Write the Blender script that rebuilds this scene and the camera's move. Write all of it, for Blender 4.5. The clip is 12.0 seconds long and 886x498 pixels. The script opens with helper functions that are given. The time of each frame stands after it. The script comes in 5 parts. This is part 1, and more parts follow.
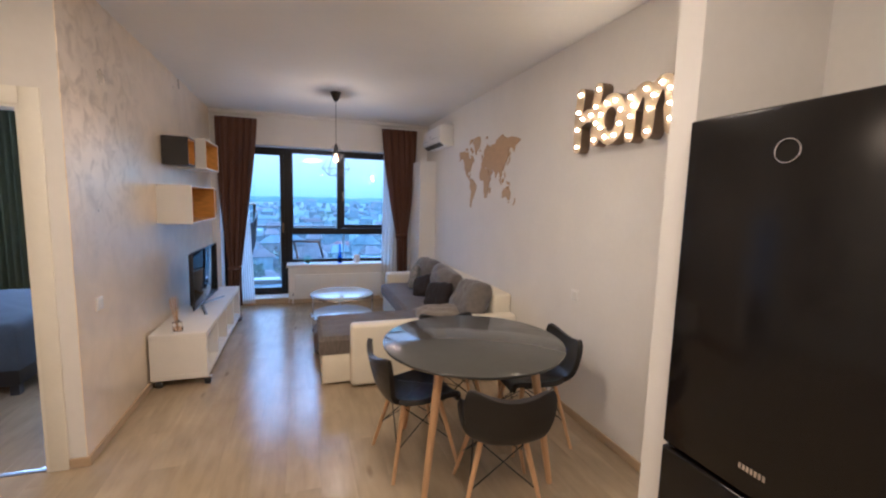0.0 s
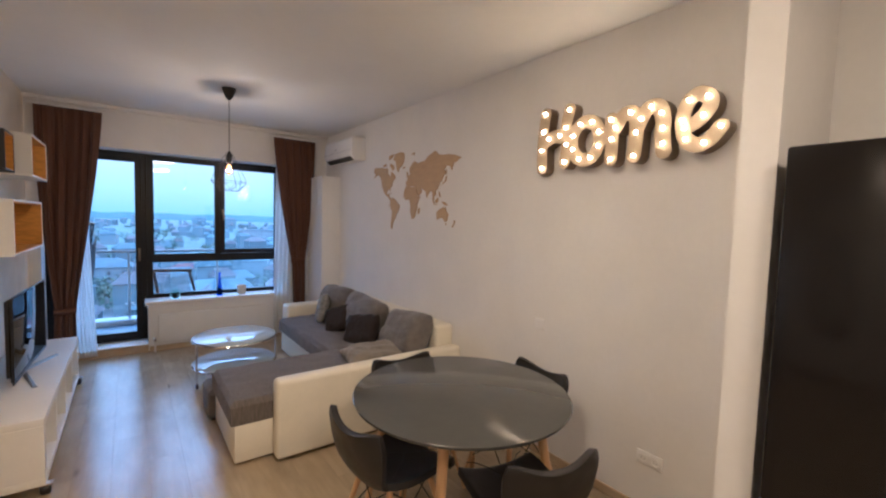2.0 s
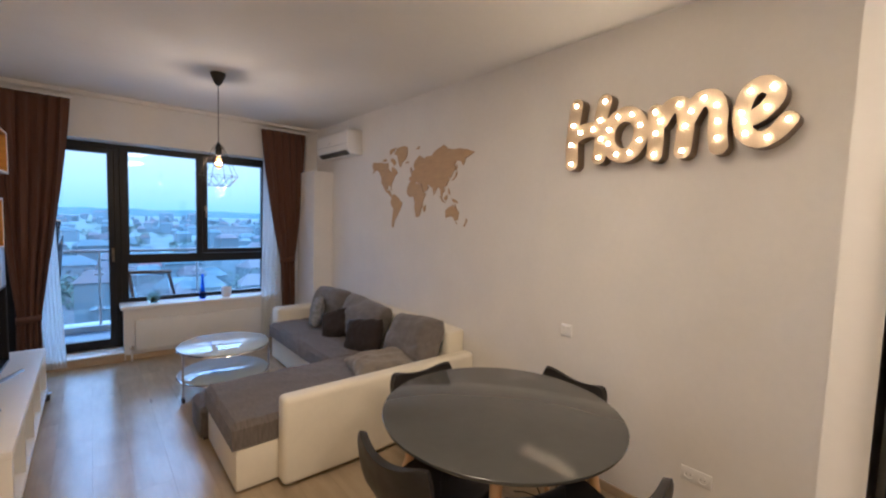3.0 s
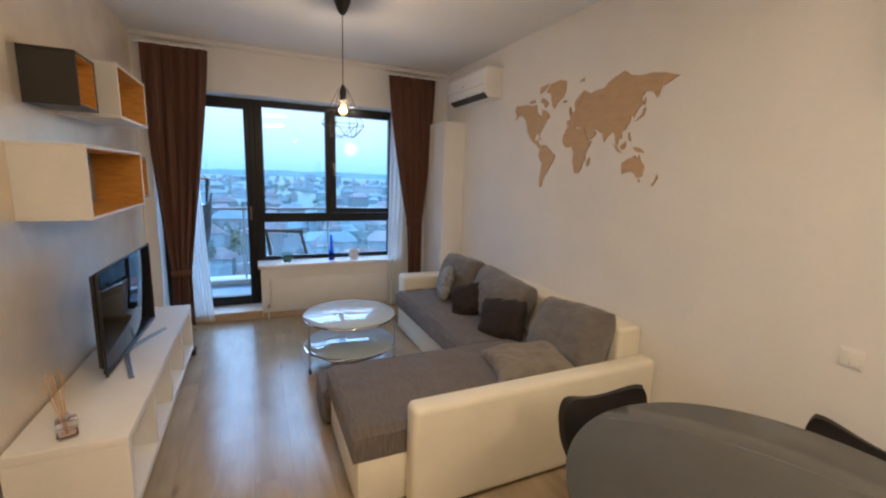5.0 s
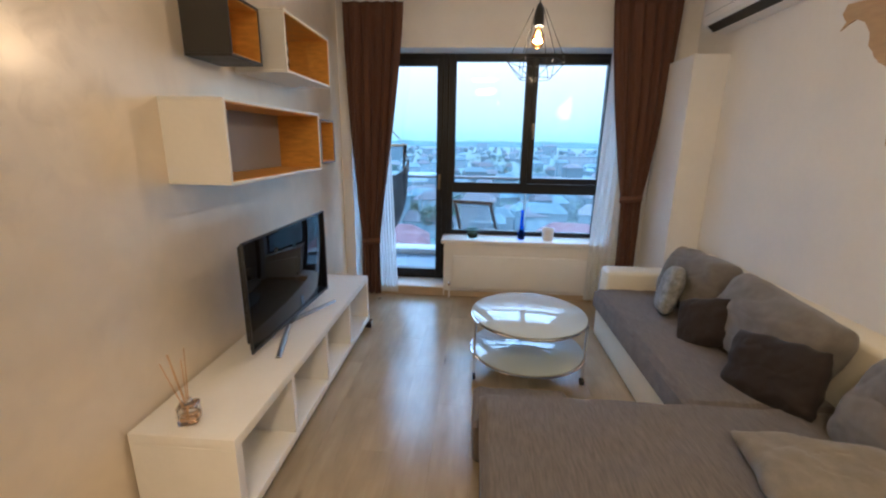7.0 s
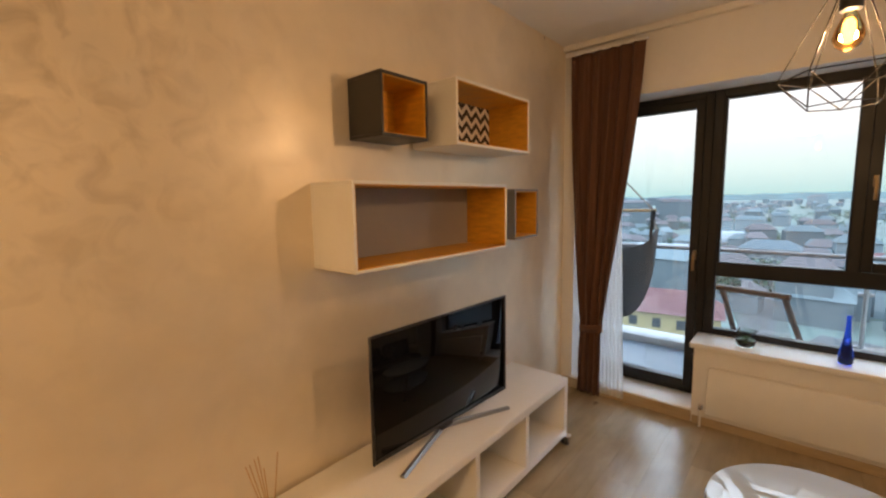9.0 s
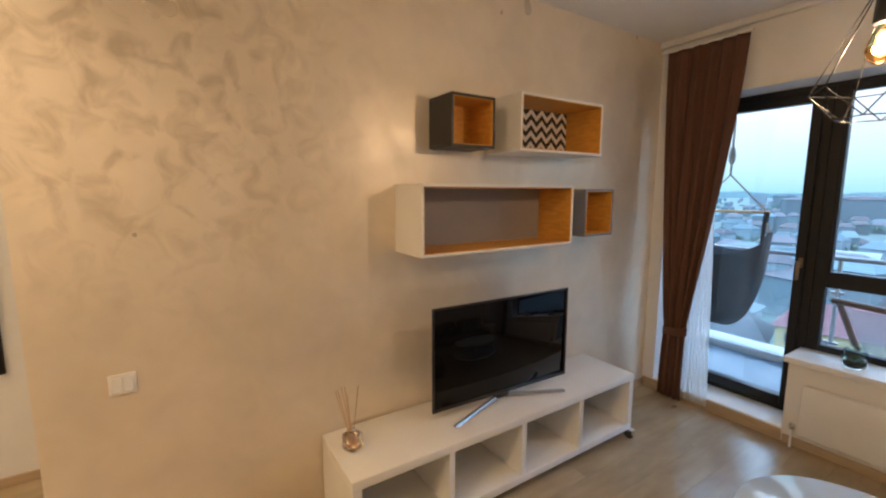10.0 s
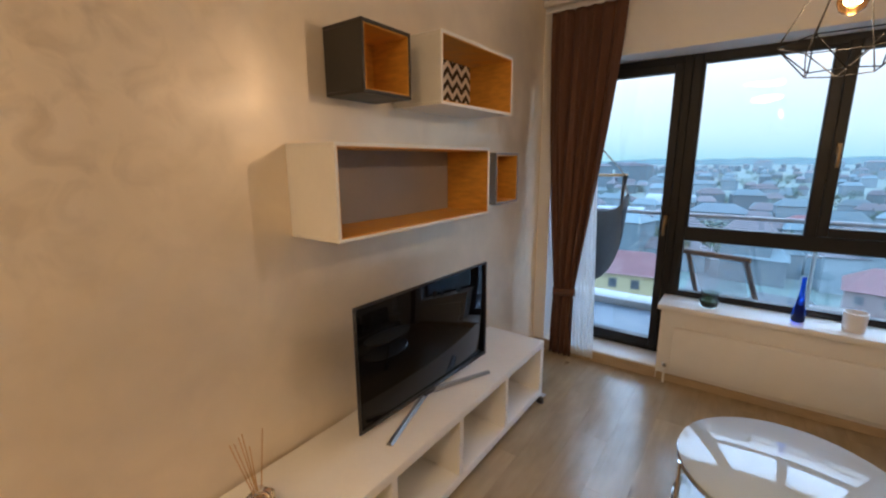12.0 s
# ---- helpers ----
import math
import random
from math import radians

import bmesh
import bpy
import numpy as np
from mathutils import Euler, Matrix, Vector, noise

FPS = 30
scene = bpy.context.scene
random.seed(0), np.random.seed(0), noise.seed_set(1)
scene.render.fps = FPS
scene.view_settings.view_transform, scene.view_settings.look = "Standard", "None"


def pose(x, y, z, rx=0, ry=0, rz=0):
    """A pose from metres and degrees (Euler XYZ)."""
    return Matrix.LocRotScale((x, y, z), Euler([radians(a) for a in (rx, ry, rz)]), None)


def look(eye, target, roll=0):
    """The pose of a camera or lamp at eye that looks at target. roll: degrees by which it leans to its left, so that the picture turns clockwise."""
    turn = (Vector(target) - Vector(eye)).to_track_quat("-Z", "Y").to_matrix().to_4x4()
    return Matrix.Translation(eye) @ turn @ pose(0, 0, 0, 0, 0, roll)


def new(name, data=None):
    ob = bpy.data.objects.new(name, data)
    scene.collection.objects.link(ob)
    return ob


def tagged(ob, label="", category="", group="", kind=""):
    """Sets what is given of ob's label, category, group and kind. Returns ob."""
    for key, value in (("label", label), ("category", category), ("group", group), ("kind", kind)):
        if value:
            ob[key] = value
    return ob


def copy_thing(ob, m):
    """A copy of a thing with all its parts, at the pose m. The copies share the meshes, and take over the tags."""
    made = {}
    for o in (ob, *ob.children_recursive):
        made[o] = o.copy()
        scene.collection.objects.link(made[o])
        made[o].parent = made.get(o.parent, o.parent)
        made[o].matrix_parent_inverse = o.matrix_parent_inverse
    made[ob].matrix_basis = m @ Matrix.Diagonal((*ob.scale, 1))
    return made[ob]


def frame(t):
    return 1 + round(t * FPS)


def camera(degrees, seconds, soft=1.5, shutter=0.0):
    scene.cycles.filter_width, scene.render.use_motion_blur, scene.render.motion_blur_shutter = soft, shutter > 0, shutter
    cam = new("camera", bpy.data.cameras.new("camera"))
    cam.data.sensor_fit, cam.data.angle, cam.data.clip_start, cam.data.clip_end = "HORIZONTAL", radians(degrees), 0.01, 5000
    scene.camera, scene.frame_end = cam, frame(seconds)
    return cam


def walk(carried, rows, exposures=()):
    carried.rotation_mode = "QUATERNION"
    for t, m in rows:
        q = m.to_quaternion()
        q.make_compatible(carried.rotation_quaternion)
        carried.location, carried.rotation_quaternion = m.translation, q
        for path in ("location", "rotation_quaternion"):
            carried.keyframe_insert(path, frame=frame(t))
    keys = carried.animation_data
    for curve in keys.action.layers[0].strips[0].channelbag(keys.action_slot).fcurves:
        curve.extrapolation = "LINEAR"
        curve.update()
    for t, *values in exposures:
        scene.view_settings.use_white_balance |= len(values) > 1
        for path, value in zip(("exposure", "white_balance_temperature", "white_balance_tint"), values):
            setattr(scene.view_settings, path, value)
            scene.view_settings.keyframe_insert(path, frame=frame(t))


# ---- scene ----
cam = camera(93.6, 12.0, soft=2.2)
PATH = [
    (0, (0.008, -0.043, 1.624), (0.645, 1.839, 1.396), 1.5),
    (0.5, (-0.206, 0.097, 1.629), (0.596, 1.918, 1.422), 1.5),
    (1, (-0.317, 0.238, 1.612), (0.636, 1.987, 1.428), 1.7),
    (1.5, (-0.366, 0.463, 1.627), (0.722, 2.135, 1.478), 1.8),
    (2, (-0.378, 0.654, 1.647), (0.825, 2.246, 1.519), 1.7),
    (2.5, (-0.468, 0.843, 1.664), (0.83, 2.36, 1.55), 1.7),
    (4.5, (-0.347, 1.581, 1.616), (0.682, 3.271, 1.32), 2.0),
    (5, (-0.238, 1.804, 1.618), (0.577, 3.598, 1.275), 1.9),
    (5.5, (-0.07, 1.973, 1.6), (0.502, 3.846, 1.195), 1.8),
    (6, (0.127, 2.108, 1.597), (0.48, 4.023, 1.138), 1.8),
    (6.5, (0.146, 2.328, 1.558), (0.278, 4.259, 1.056), 1.5),
    (7, (0.072, 2.591, 1.551), (-0.067, 4.523, 1.05), 0.9),
    (9, (0.32, 3.332, 1.634), (-0.983, 4.831, 1.398), -1.0),
    (9.5, (0.545, 3.355, 1.663), (-0.974, 4.637, 1.441), -0.6),
    (10, (0.759, 3.306, 1.67), (-0.908, 4.377, 1.4), 0.0),
    (10.5, (0.822, 3.277, 1.609), (-0.887, 4.262, 1.281), 0.5),
    (11, (0.778, 3.26, 1.594), (-0.886, 4.301, 1.211), 0.7),
    (11.5, (0.512, 3.288, 1.622), (-0.967, 4.577, 1.232), 0.3),
    (12, (0.208, 3.328, 1.644), (-0.946, 4.907, 1.23), -0.4),
]
walk(cam, [(t, look(eye, target, roll)) for t, eye, target, roll in PATH],
     exposures=[(0,0.56,4480,17),(2.7,0.42,4640,16),(4.5,0.46,4800,12),(5.5,0.66,4950,11),(7.2,0.68,5000,10),(9.0,0.46,7300,20),(9.6,0.50,7000,18),(10.0,0.57,5650,13),(10.5,0.58,5500,13),(11,0.58,5400,14),(11.5,0.50,5280,12),(12,0.42,5750,15)])

# ---- world and light ----
world = bpy.data.worlds.new("overcast_sky")
scene.world = world
world.use_nodes = True
wn, wl = world.node_tree.nodes, world.node_tree.links
wn.clear()
w_out = wn.new("ShaderNodeOutputWorld")
w_bg = wn.new("ShaderNodeBackground")
w_sky = wn.new("ShaderNodeTexSky")
w_sky.sky_type = "NISHITA"
w_sky.sun_disc = False
w_sky.sun_elevation, w_sky.sun_rotation = radians(25), radians(160)
w_sky.air_density, w_sky.dust_density = 1.0, 3.0
w_scale = wn.new("ShaderNodeMix")
w_scale.data_type, w_scale.blend_type = "RGBA", "MULTIPLY"
w_scale.inputs[0].default_value = 1.0
w_scale.inputs[7].default_value = (0.02, 0.02, 0.02, 1)
w_mix = wn.new("ShaderNodeMix")
w_mix.data_type = "RGBA"
w_mix.inputs[0].default_value = 0.9
# cloud layer: pale overhead, a little deeper towards the horizon
w_geo = wn.new("ShaderNodeTexCoord")
w_sep = wn.new("ShaderNodeSeparateXYZ")
w_ramp = wn.new("ShaderNodeValToRGB")
w_ramp.color_ramp.elements[0].position = 0.0
w_ramp.color_ramp.elements[0].color = (0.072, 0.128, 0.136, 1)
w_ramp.color_ramp.elements[1].position = 0.46
w_ramp.color_ramp.elements[1].color = (0.56, 0.80, 1.04, 1)
for where, tint in ((0.05, (0.108, 0.152, 0.158)), (0.13, (0.150, 0.170, 0.178)), (0.22, (0.215, 0.235, 0.255))):
    w_ramp.color_ramp.elements.new(where).color = (*tint, 1)
wl.new(w_geo.outputs["Generated"], w_sep.inputs[0])
wl.new(w_sep.outputs["Z"], w_ramp.inputs[0])
wl.new(w_sky.outputs[0], w_scale.inputs[6])
wl.new(w_scale.outputs[2], w_mix.inputs[6])
wl.new(w_ramp.outputs[0], w_mix.inputs[7])
wl.new(w_mix.outputs[2], w_bg.inputs[0])
wl.new(w_bg.outputs[0], w_out.inputs[0])
w_bg.inputs[1].default_value = 5.4

sun_data = bpy.data.lights.new("sun", "SUN")
sun_data.energy, sun_data.angle, sun_data.color = 0.35, radians(20), (1.0, 0.96, 0.9)
sun = new("sun", sun_data)
sun.matrix_world = look((0, -20, 30), (0, 20, 0))


def lamp(name, kind, at, energy, color, size=0.05, aim=None):
    data = bpy.data.lights.new(name, kind)
    data.energy, data.color = energy, color
    if kind == "AREA":
        data.shape, data.size = "DISK", size
    else:
        data.shadow_soft_size = size
    ob = new(name, data)
    ob.matrix_world = look(at, aim) if aim else Matrix.Translation(at)
    return ob


WARM = (1.0, 0.66, 0.34)
lamp("pendant_light", "POINT", (0.382, 5.03, 2.075), 11, WARM, 0.014)
# dining one: an added area lamp without a fixture, brightens that end
lamp("dining_fill_light", "AREA", (0.22, 2.05, 2.79), 22, (1.0, 0.66, 0.32), 0.5, (0.2, 2.05, 0))
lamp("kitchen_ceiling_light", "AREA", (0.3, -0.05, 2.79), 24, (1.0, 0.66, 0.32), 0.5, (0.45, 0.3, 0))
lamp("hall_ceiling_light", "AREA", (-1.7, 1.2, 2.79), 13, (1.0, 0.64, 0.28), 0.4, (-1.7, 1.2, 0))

# area lamp added in place of skylight, to brighten the bedroom
bedroom_sky = lamp("bedroom_fill_light", "AREA", (-2.5, 6.80, 1.55), 26, (0.85, 0.92, 1.0), 1.1, (-2.9, 4.0, 0.8))

# ---- materials ----
def mat(name, color, rough=0.6, metal=0.0, vary=0.12, scale=8.0, bump=0.0, bump_scale=60.0, coat=0.0, stretch=(1, 1, 1), island=0.0, sheen=0.0, spec=0.5):
    """A surface with colour and roughness that vary at two scales and an optional fine relief."""
    m = bpy.data.materials.new(name)
    m.use_nodes = True
    n, l = m.node_tree.nodes, m.node_tree.links
    b = n["Principled BSDF"]
    b.inputs["Metallic"].default_value = metal
    b.inputs["Coat Weight"].default_value = coat
    b.inputs["Sheen Weight"].default_value = sheen
    b.inputs["Specular IOR Level"].default_value = spec
    tc = n.new("ShaderNodeTexCoord")
    mp = n.new("ShaderNodeMapping")
    mp.inputs["Scale"].default_value = stretch
    l.new(tc.outputs["Object"], mp.inputs[0])
    big = n.new("ShaderNodeTexNoise")
    big.inputs["Scale"].default_value, big.inputs["Detail"].default_value = scale, 6
    fine = n.new("ShaderNodeTexNoise")
    fine.inputs["Scale"].default_value, fine.inputs["Detail"].default_value = scale * 9, 4
    l.new(mp.outputs[0], big.inputs["Vector"])
    l.new(mp.outputs[0], fine.inputs["Vector"])
    add = n.new("ShaderNodeMath")
    add.operation = "MULTIPLY_ADD"
    l.new(fine.outputs["Fac"], add.inputs[0])
    add.inputs[1].default_value = 0.4
    l.new(big.outputs["Fac"], add.inputs[2])
    rng = n.new("ShaderNodeMapRange")
    rng.inputs["From Min"].default_value, rng.inputs["From Max"].default_value = 0.4, 1.0
    rng.inputs["To Min"].default_value, rng.inputs["To Max"].default_value = 1 - vary, 1 + vary
    l.new(add.outputs[0], rng.inputs["Value"])
    value = rng.outputs[0]
    if island:
        info = n.new("ShaderNodeObjectInfo")
        r2 = n.new("ShaderNodeMapRange")
        r2.inputs["To Min"].default_value, r2.inputs["To Max"].default_value = 1 - island, 1 + island
        l.new(info.outputs["Random"], r2.inputs["Value"])
        mul = n.new("ShaderNodeMath")
        mul.operation = "MULTIPLY"
        l.new(value, mul.inputs[0])
        l.new(r2.outputs[0], mul.inputs[1])
        value = mul.outputs[0]
    hsv = n.new("ShaderNodeHueSaturation")
    hsv.inputs["Color"].default_value = (*color, 1)
    l.new(value, hsv.inputs["Value"])
    l.new(hsv.outputs[0], b.inputs["Base Color"])
    rr = n.new("ShaderNodeMapRange")
    rr.inputs["From Min"].default_value, rr.inputs["From Max"].default_value = 0.35, 0.65
    rr.inputs["To Min"].default_value, rr.inputs["To Max"].default_value = max(0.02, rough - 0.06), min(1, rough + 0.06)
    l.new(big.outputs["Fac"], rr.inputs["Value"])
    l.new(rr.outputs[0], b.inputs["Roughness"])
    if bump:
        bn = n.new("ShaderNodeTexNoise")
        bn.inputs["Scale"].default_value, bn.inputs["Detail"].default_value = bump_scale, 5
        l.new(mp.outputs[0], bn.inputs["Vector"])
        bp = n.new("ShaderNodeBump")
        bp.inputs["Strength"].default_value, bp.inputs["Distance"].default_value = bump, 0.004
        l.new(bn.outputs["Fac"], bp.inputs["Height"])
        l.new(bp.outputs[0], b.inputs["Normal"])
    return m


def glow(name, color, strength):
    m = bpy.data.materials.new(name)
    m.use_nodes = True
    b = m.node_tree.nodes["Principled BSDF"]
    b.inputs["Base Color"].default_value = (*color, 1)
    b.inputs["Emission Color"].default_value = (*color, 1)
    b.inputs["Emission Strength"].default_value = strength
    return m


def glass(name, color=(1, 1, 1), rough=0.0, ior=1.45):
    m = bpy.data.materials.new(name)
    m.use_nodes = True
    b = m.node_tree.nodes["Principled BSDF"]
    b.inputs["Base Color"].default_value = (*color, 1)
    b.inputs["Transmission Weight"].default_value = 1
    b.inputs["Roughness"].default_value, b.inputs["IOR"].default_value = rough, ior
    return m


def plaster_material():
    """Pearl-beige decorative plaster: soft cloudy mottling, with short dark trowel marks in one worked patch."""
    m = bpy.data.materials.new("pearl_plaster")
    m.use_nodes = True
    n, l = m.node_tree.nodes, m.node_tree.links
    b = n["Principled BSDF"]
    tc = n.new("ShaderNodeTexCoord")

    def cloud(scale, detail, distortion, low, high, to=(0.0, 1.0)):
        t = n.new("ShaderNodeTexNoise")
        t.inputs["Scale"].default_value, t.inputs["Detail"].default_value, t.inputs["Distortion"].default_value = scale, detail, distortion
        l.new(tc.outputs["Object"], t.inputs["Vector"])
        r = n.new("ShaderNodeMapRange")
        r.inputs["From Min"].default_value, r.inputs["From Max"].default_value = low, high
        r.inputs["To Min"].default_value, r.inputs["To Max"].default_value = to
        l.new(t.outputs["Fac"], r.inputs["Value"])
        return r.outputs[0]

    def times(x, y):
        k = n.new("ShaderNodeMath")
        k.operation = "MULTIPLY"
        l.new(x, k.inputs[0])
        if isinstance(y, float):
            k.inputs[1].default_value = y
        else:
            l.new(y, k.inputs[1])
        return k.outputs[0]

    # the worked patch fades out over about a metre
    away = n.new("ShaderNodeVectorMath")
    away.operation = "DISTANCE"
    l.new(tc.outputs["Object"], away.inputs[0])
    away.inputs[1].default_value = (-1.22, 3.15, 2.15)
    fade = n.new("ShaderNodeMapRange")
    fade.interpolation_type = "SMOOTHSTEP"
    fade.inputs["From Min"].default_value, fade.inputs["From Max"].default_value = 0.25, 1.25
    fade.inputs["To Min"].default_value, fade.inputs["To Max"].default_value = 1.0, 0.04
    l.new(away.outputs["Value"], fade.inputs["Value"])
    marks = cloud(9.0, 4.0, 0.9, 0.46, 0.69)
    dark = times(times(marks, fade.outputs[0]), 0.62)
    col = n.new("ShaderNodeMix")
    col.data_type = "RGBA"
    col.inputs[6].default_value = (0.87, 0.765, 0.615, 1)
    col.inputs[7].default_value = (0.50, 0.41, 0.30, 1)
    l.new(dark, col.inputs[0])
    tint = n.new("ShaderNodeHueSaturation")
    l.new(col.outputs[2], tint.inputs["Color"])
    l.new(times(cloud(1.3, 3, 0.4, 0.2, 0.8, (0.88, 1.07)), cloud(5.0, 5, 0.5, 0.2, 0.8, (0.91, 1.06))), tint.inputs["Value"])
    l.new(tint.outputs[0], b.inputs["Base Color"])
    l.new(times(cloud(2.2, 2, 0.0, 0.25, 0.75, (0.75, 1.25)), cloud(8.0, 2, 0.0, 0.25, 0.75, (0.32, 0.46))), b.inputs["Roughness"])
    b.inputs["Metallic"].default_value = 0.30
    b.inputs["Coat Weight"].default_value, b.inputs["Coat Roughness"].default_value = 0.3, 0.30
    swirl = n.new("ShaderNodeMath")
    l.new(cloud(4.0, 2, 0.0, 0.0, 1.0), swirl.inputs[0])
    l.new(cloud(10.0, 2, 0.0, 0.0, 1.0, (0.0, 0.30)), swirl.inputs[1])
    bp = n.new("ShaderNodeBump")
    bp.inputs["Strength"].default_value, bp.inputs["Distance"].default_value = 0.24, 0.008
    l.new(swirl.outputs[0], bp.inputs["Height"])
    l.new(bp.outputs[0], b.inputs["Normal"])
    return m


def laminate_material():
    """Pale oak laminate: fine grain along the board, knots, and boards that differ a little."""
    m = bpy.data.materials.new("oak_laminate")
    m.use_nodes = True
    n, l = m.node_tree.nodes, m.node_tree.links
    b = n["Principled BSDF"]
    tc = n.new("ShaderNodeTexCoord")
    info = n.new("ShaderNodeObjectInfo")
    off = n.new("ShaderNodeVectorMath")
    off.operation = "MULTIPLY_ADD"
    comb = n.new("ShaderNodeCombineXYZ")
    for k in range(3):
        l.new(info.outputs["Random"], comb.inputs[k])
    l.new(comb.outputs[0], off.inputs[0])
    off.inputs[1].default_value = (37, 91, 13)
    l.new(tc.outputs["Object"], off.inputs[2])
    mp = n.new("ShaderNodeMapping")
    mp.inputs["Scale"].default_value = (1, 0.10, 1)
    l.new(off.outputs[0], mp.inputs[0])
    grain = n.new("ShaderNodeTexNoise")
    grain.inputs["Scale"].default_value, grain.inputs["Detail"].default_value, grain.inputs["Distortion"].default_value = 26, 8, 0.6
    l.new(mp.outputs[0], grain.inputs["Vector"])
    mp2 = n.new("ShaderNodeMapping")
    mp2.inputs["Scale"].default_value = (3.0, 0.9, 1)
    l.new(off.outputs[0], mp2.inputs[0])
    knot = n.new("ShaderNodeTexVoronoi")
    knot.inputs["Scale"].default_value = 1.3
    l.new(mp2.outputs[0], knot.inputs["Vector"])
    kr = n.new("ShaderNodeMapRange")
    kr.inputs["From Min"].default_value, kr.inputs["From Max"].default_value = 0.015, 0.10
    kr.inputs["To Min"].default_value, kr.inputs["To Max"].default_value = 1.0, 0.0
    l.new(knot.outputs["Distance"], kr.inputs["Value"])
    tone = n.new("ShaderNodeValToRGB")
    tone.color_ramp.elements[0].position, tone.color_ramp.elements[0].color = 0.22, (0.362, 0.285, 0.178, 1)
    tone.color_ramp.elements[1].position, tone.color_ramp.elements[1].color = 0.80, (0.440, 0.348, 0.224, 1)
    l.new(grain.outputs["Fac"], tone.inputs[0])
    kmix = n.new("ShaderNodeMix")
    kmix.data_type = "RGBA"
    kf = n.new("ShaderNodeMath")
    kf.operation = "MULTIPLY"
    kf.inputs[1].default_value = 0.8
    l.new(kr.outputs[0], kf.inputs[0])
    l.new(kf.outputs[0], kmix.inputs[0])
    l.new(tone.outputs[0], kmix.inputs[6])
    kmix.inputs[7].default_value = (0.13, 0.085, 0.05, 1)
    rv = n.new("ShaderNodeMapRange")
    rv.inputs["To Min"].default_value, rv.inputs["To Max"].default_value = 0.95, 1.03
    l.new(info.outputs["Random"], rv.inputs["Value"])
    hsv = n.new("ShaderNodeHueSaturation")
    l.new(kmix.outputs[2], hsv.inputs["Color"])
    blotch = n.new("ShaderNodeTexNoise")
    blotch.inputs["Scale"].default_value, blotch.inputs["Detail"].default_value = 5.0, 4
    mp3 = n.new("ShaderNodeMapping")
    mp3.inputs["Scale"].default_value = (1.6, 0.6, 1)
    l.new(off.outputs[0], mp3.inputs[0])
    l.new(mp3.outputs[0], blotch.inputs["Vector"])
    br = n.new("ShaderNodeMapRange")
    br.inputs["From Min"].default_value, br.inputs["From Max"].default_value = 0.25, 0.7
    br.inputs["To Min"].default_value, br.inputs["To Max"].default_value = 0.80, 1.10
    l.new(blotch.outputs["Fac"], br.inputs["Value"])
    both = n.new("ShaderNodeMath")
    both.operation = "MULTIPLY"
    l.new(rv.outputs[0], both.inputs[0])
    l.new(br.outputs[0], both.inputs[1])
    l.new(both.outputs[0], hsv.inputs["Value"])
    l.new(hsv.outputs[0], b.inputs["Base Color"])
    rr = n.new("ShaderNodeMapRange")
    rr.inputs["To Min"].default_value, rr.inputs["To Max"].default_value = 0.19, 0.28
    l.new(grain.outputs["Fac"], rr.inputs["Value"])
    l.new(rr.outputs[0], b.inputs["Roughness"])
    bp = n.new("ShaderNodeBump")
    bp.inputs["Strength"].default_value, bp.inputs["Distance"].default_value = 0.06, 0.0008
    l.new(grain.outputs["Fac"], bp.inputs["Height"])
    l.new(bp.outputs[0], b.inputs["Normal"])
    return m


def chevron_material():
    """Printed zigzag paper, dark brown on cream."""
    m = bpy.data.materials.new("zigzag_paper")
    m.use_nodes = True
    n, l = m.node_tree.nodes, m.node_tree.links
    b = n["Principled BSDF"]
    tc = n.new("ShaderNodeTexCoord")
    sep = n.new("ShaderNodeSeparateXYZ")
    l.new(tc.outputs["Object"], sep.inputs[0])
    tri = n.new("ShaderNodeMath")
    tri.operation = "PINGPONG"
    l.new(sep.outputs["Y"], tri.inputs[0])
    tri.inputs[1].default_value = 0.046
    total = n.new("ShaderNodeMath")
    l.new(tri.outputs[0], total.inputs[0])
    l.new(sep.outputs["Z"], total.inputs[1])
    wrap = n.new("ShaderNodeMath")
    wrap.operation = "WRAP"
    l.new(total.outputs[0], wrap.inputs[0])
    wrap.inputs[1].default_value, wrap.inputs[2].default_value = 0.066, 0.0
    cut = n.new("ShaderNodeMath")
    cut.operation = "GREATER_THAN"
    l.new(wrap.outputs[0], cut.inputs[0])
    cut.inputs[1].default_value = 0.033
    mix = n.new("ShaderNodeMix")
    mix.data_type = "RGBA"
    mix.inputs[6].default_value = (0.75, 0.70, 0.62, 1)
    mix.inputs[7].default_value = (0.03, 0.018, 0.012, 1)
    l.new(cut.outputs[0], mix.inputs[0])
    l.new(mix.outputs[2], b.inputs["Base Color"])
    b.inputs["Roughness"].default_value = 0.6
    return m


WALL = mat("wall_paint", (0.78, 0.76, 0.73), 0.72, vary=0.04, scale=3, bump=0.10, bump_scale=180)
CEIL = mat("ceiling_paint", (0.80, 0.79, 0.77), 0.8, vary=0.03, scale=2, bump=0.05, bump_scale=120)
PLASTER = plaster_material()
OAK = laminate_material()
SUBFLOOR = mat("subfloor", (0.16, 0.12, 0.08), 0.8)
SKIRT = mat("oak_skirting", (0.46, 0.35, 0.22), 0.45, vary=0.15, scale=6, stretch=(1, 1, 8))
TRIMW = mat("white_door_paint", (0.80, 0.77, 0.68), 0.42, vary=0.04)
WHITE = mat("white_foil", (0.82, 0.80, 0.76), 0.40, vary=0.04, scale=5, bump=0.03)
PINE = mat("varnished_pine", (0.64, 0.31, 0.035), 0.45, vary=0.22, scale=5, stretch=(3, 3, 12), bump=0.05)
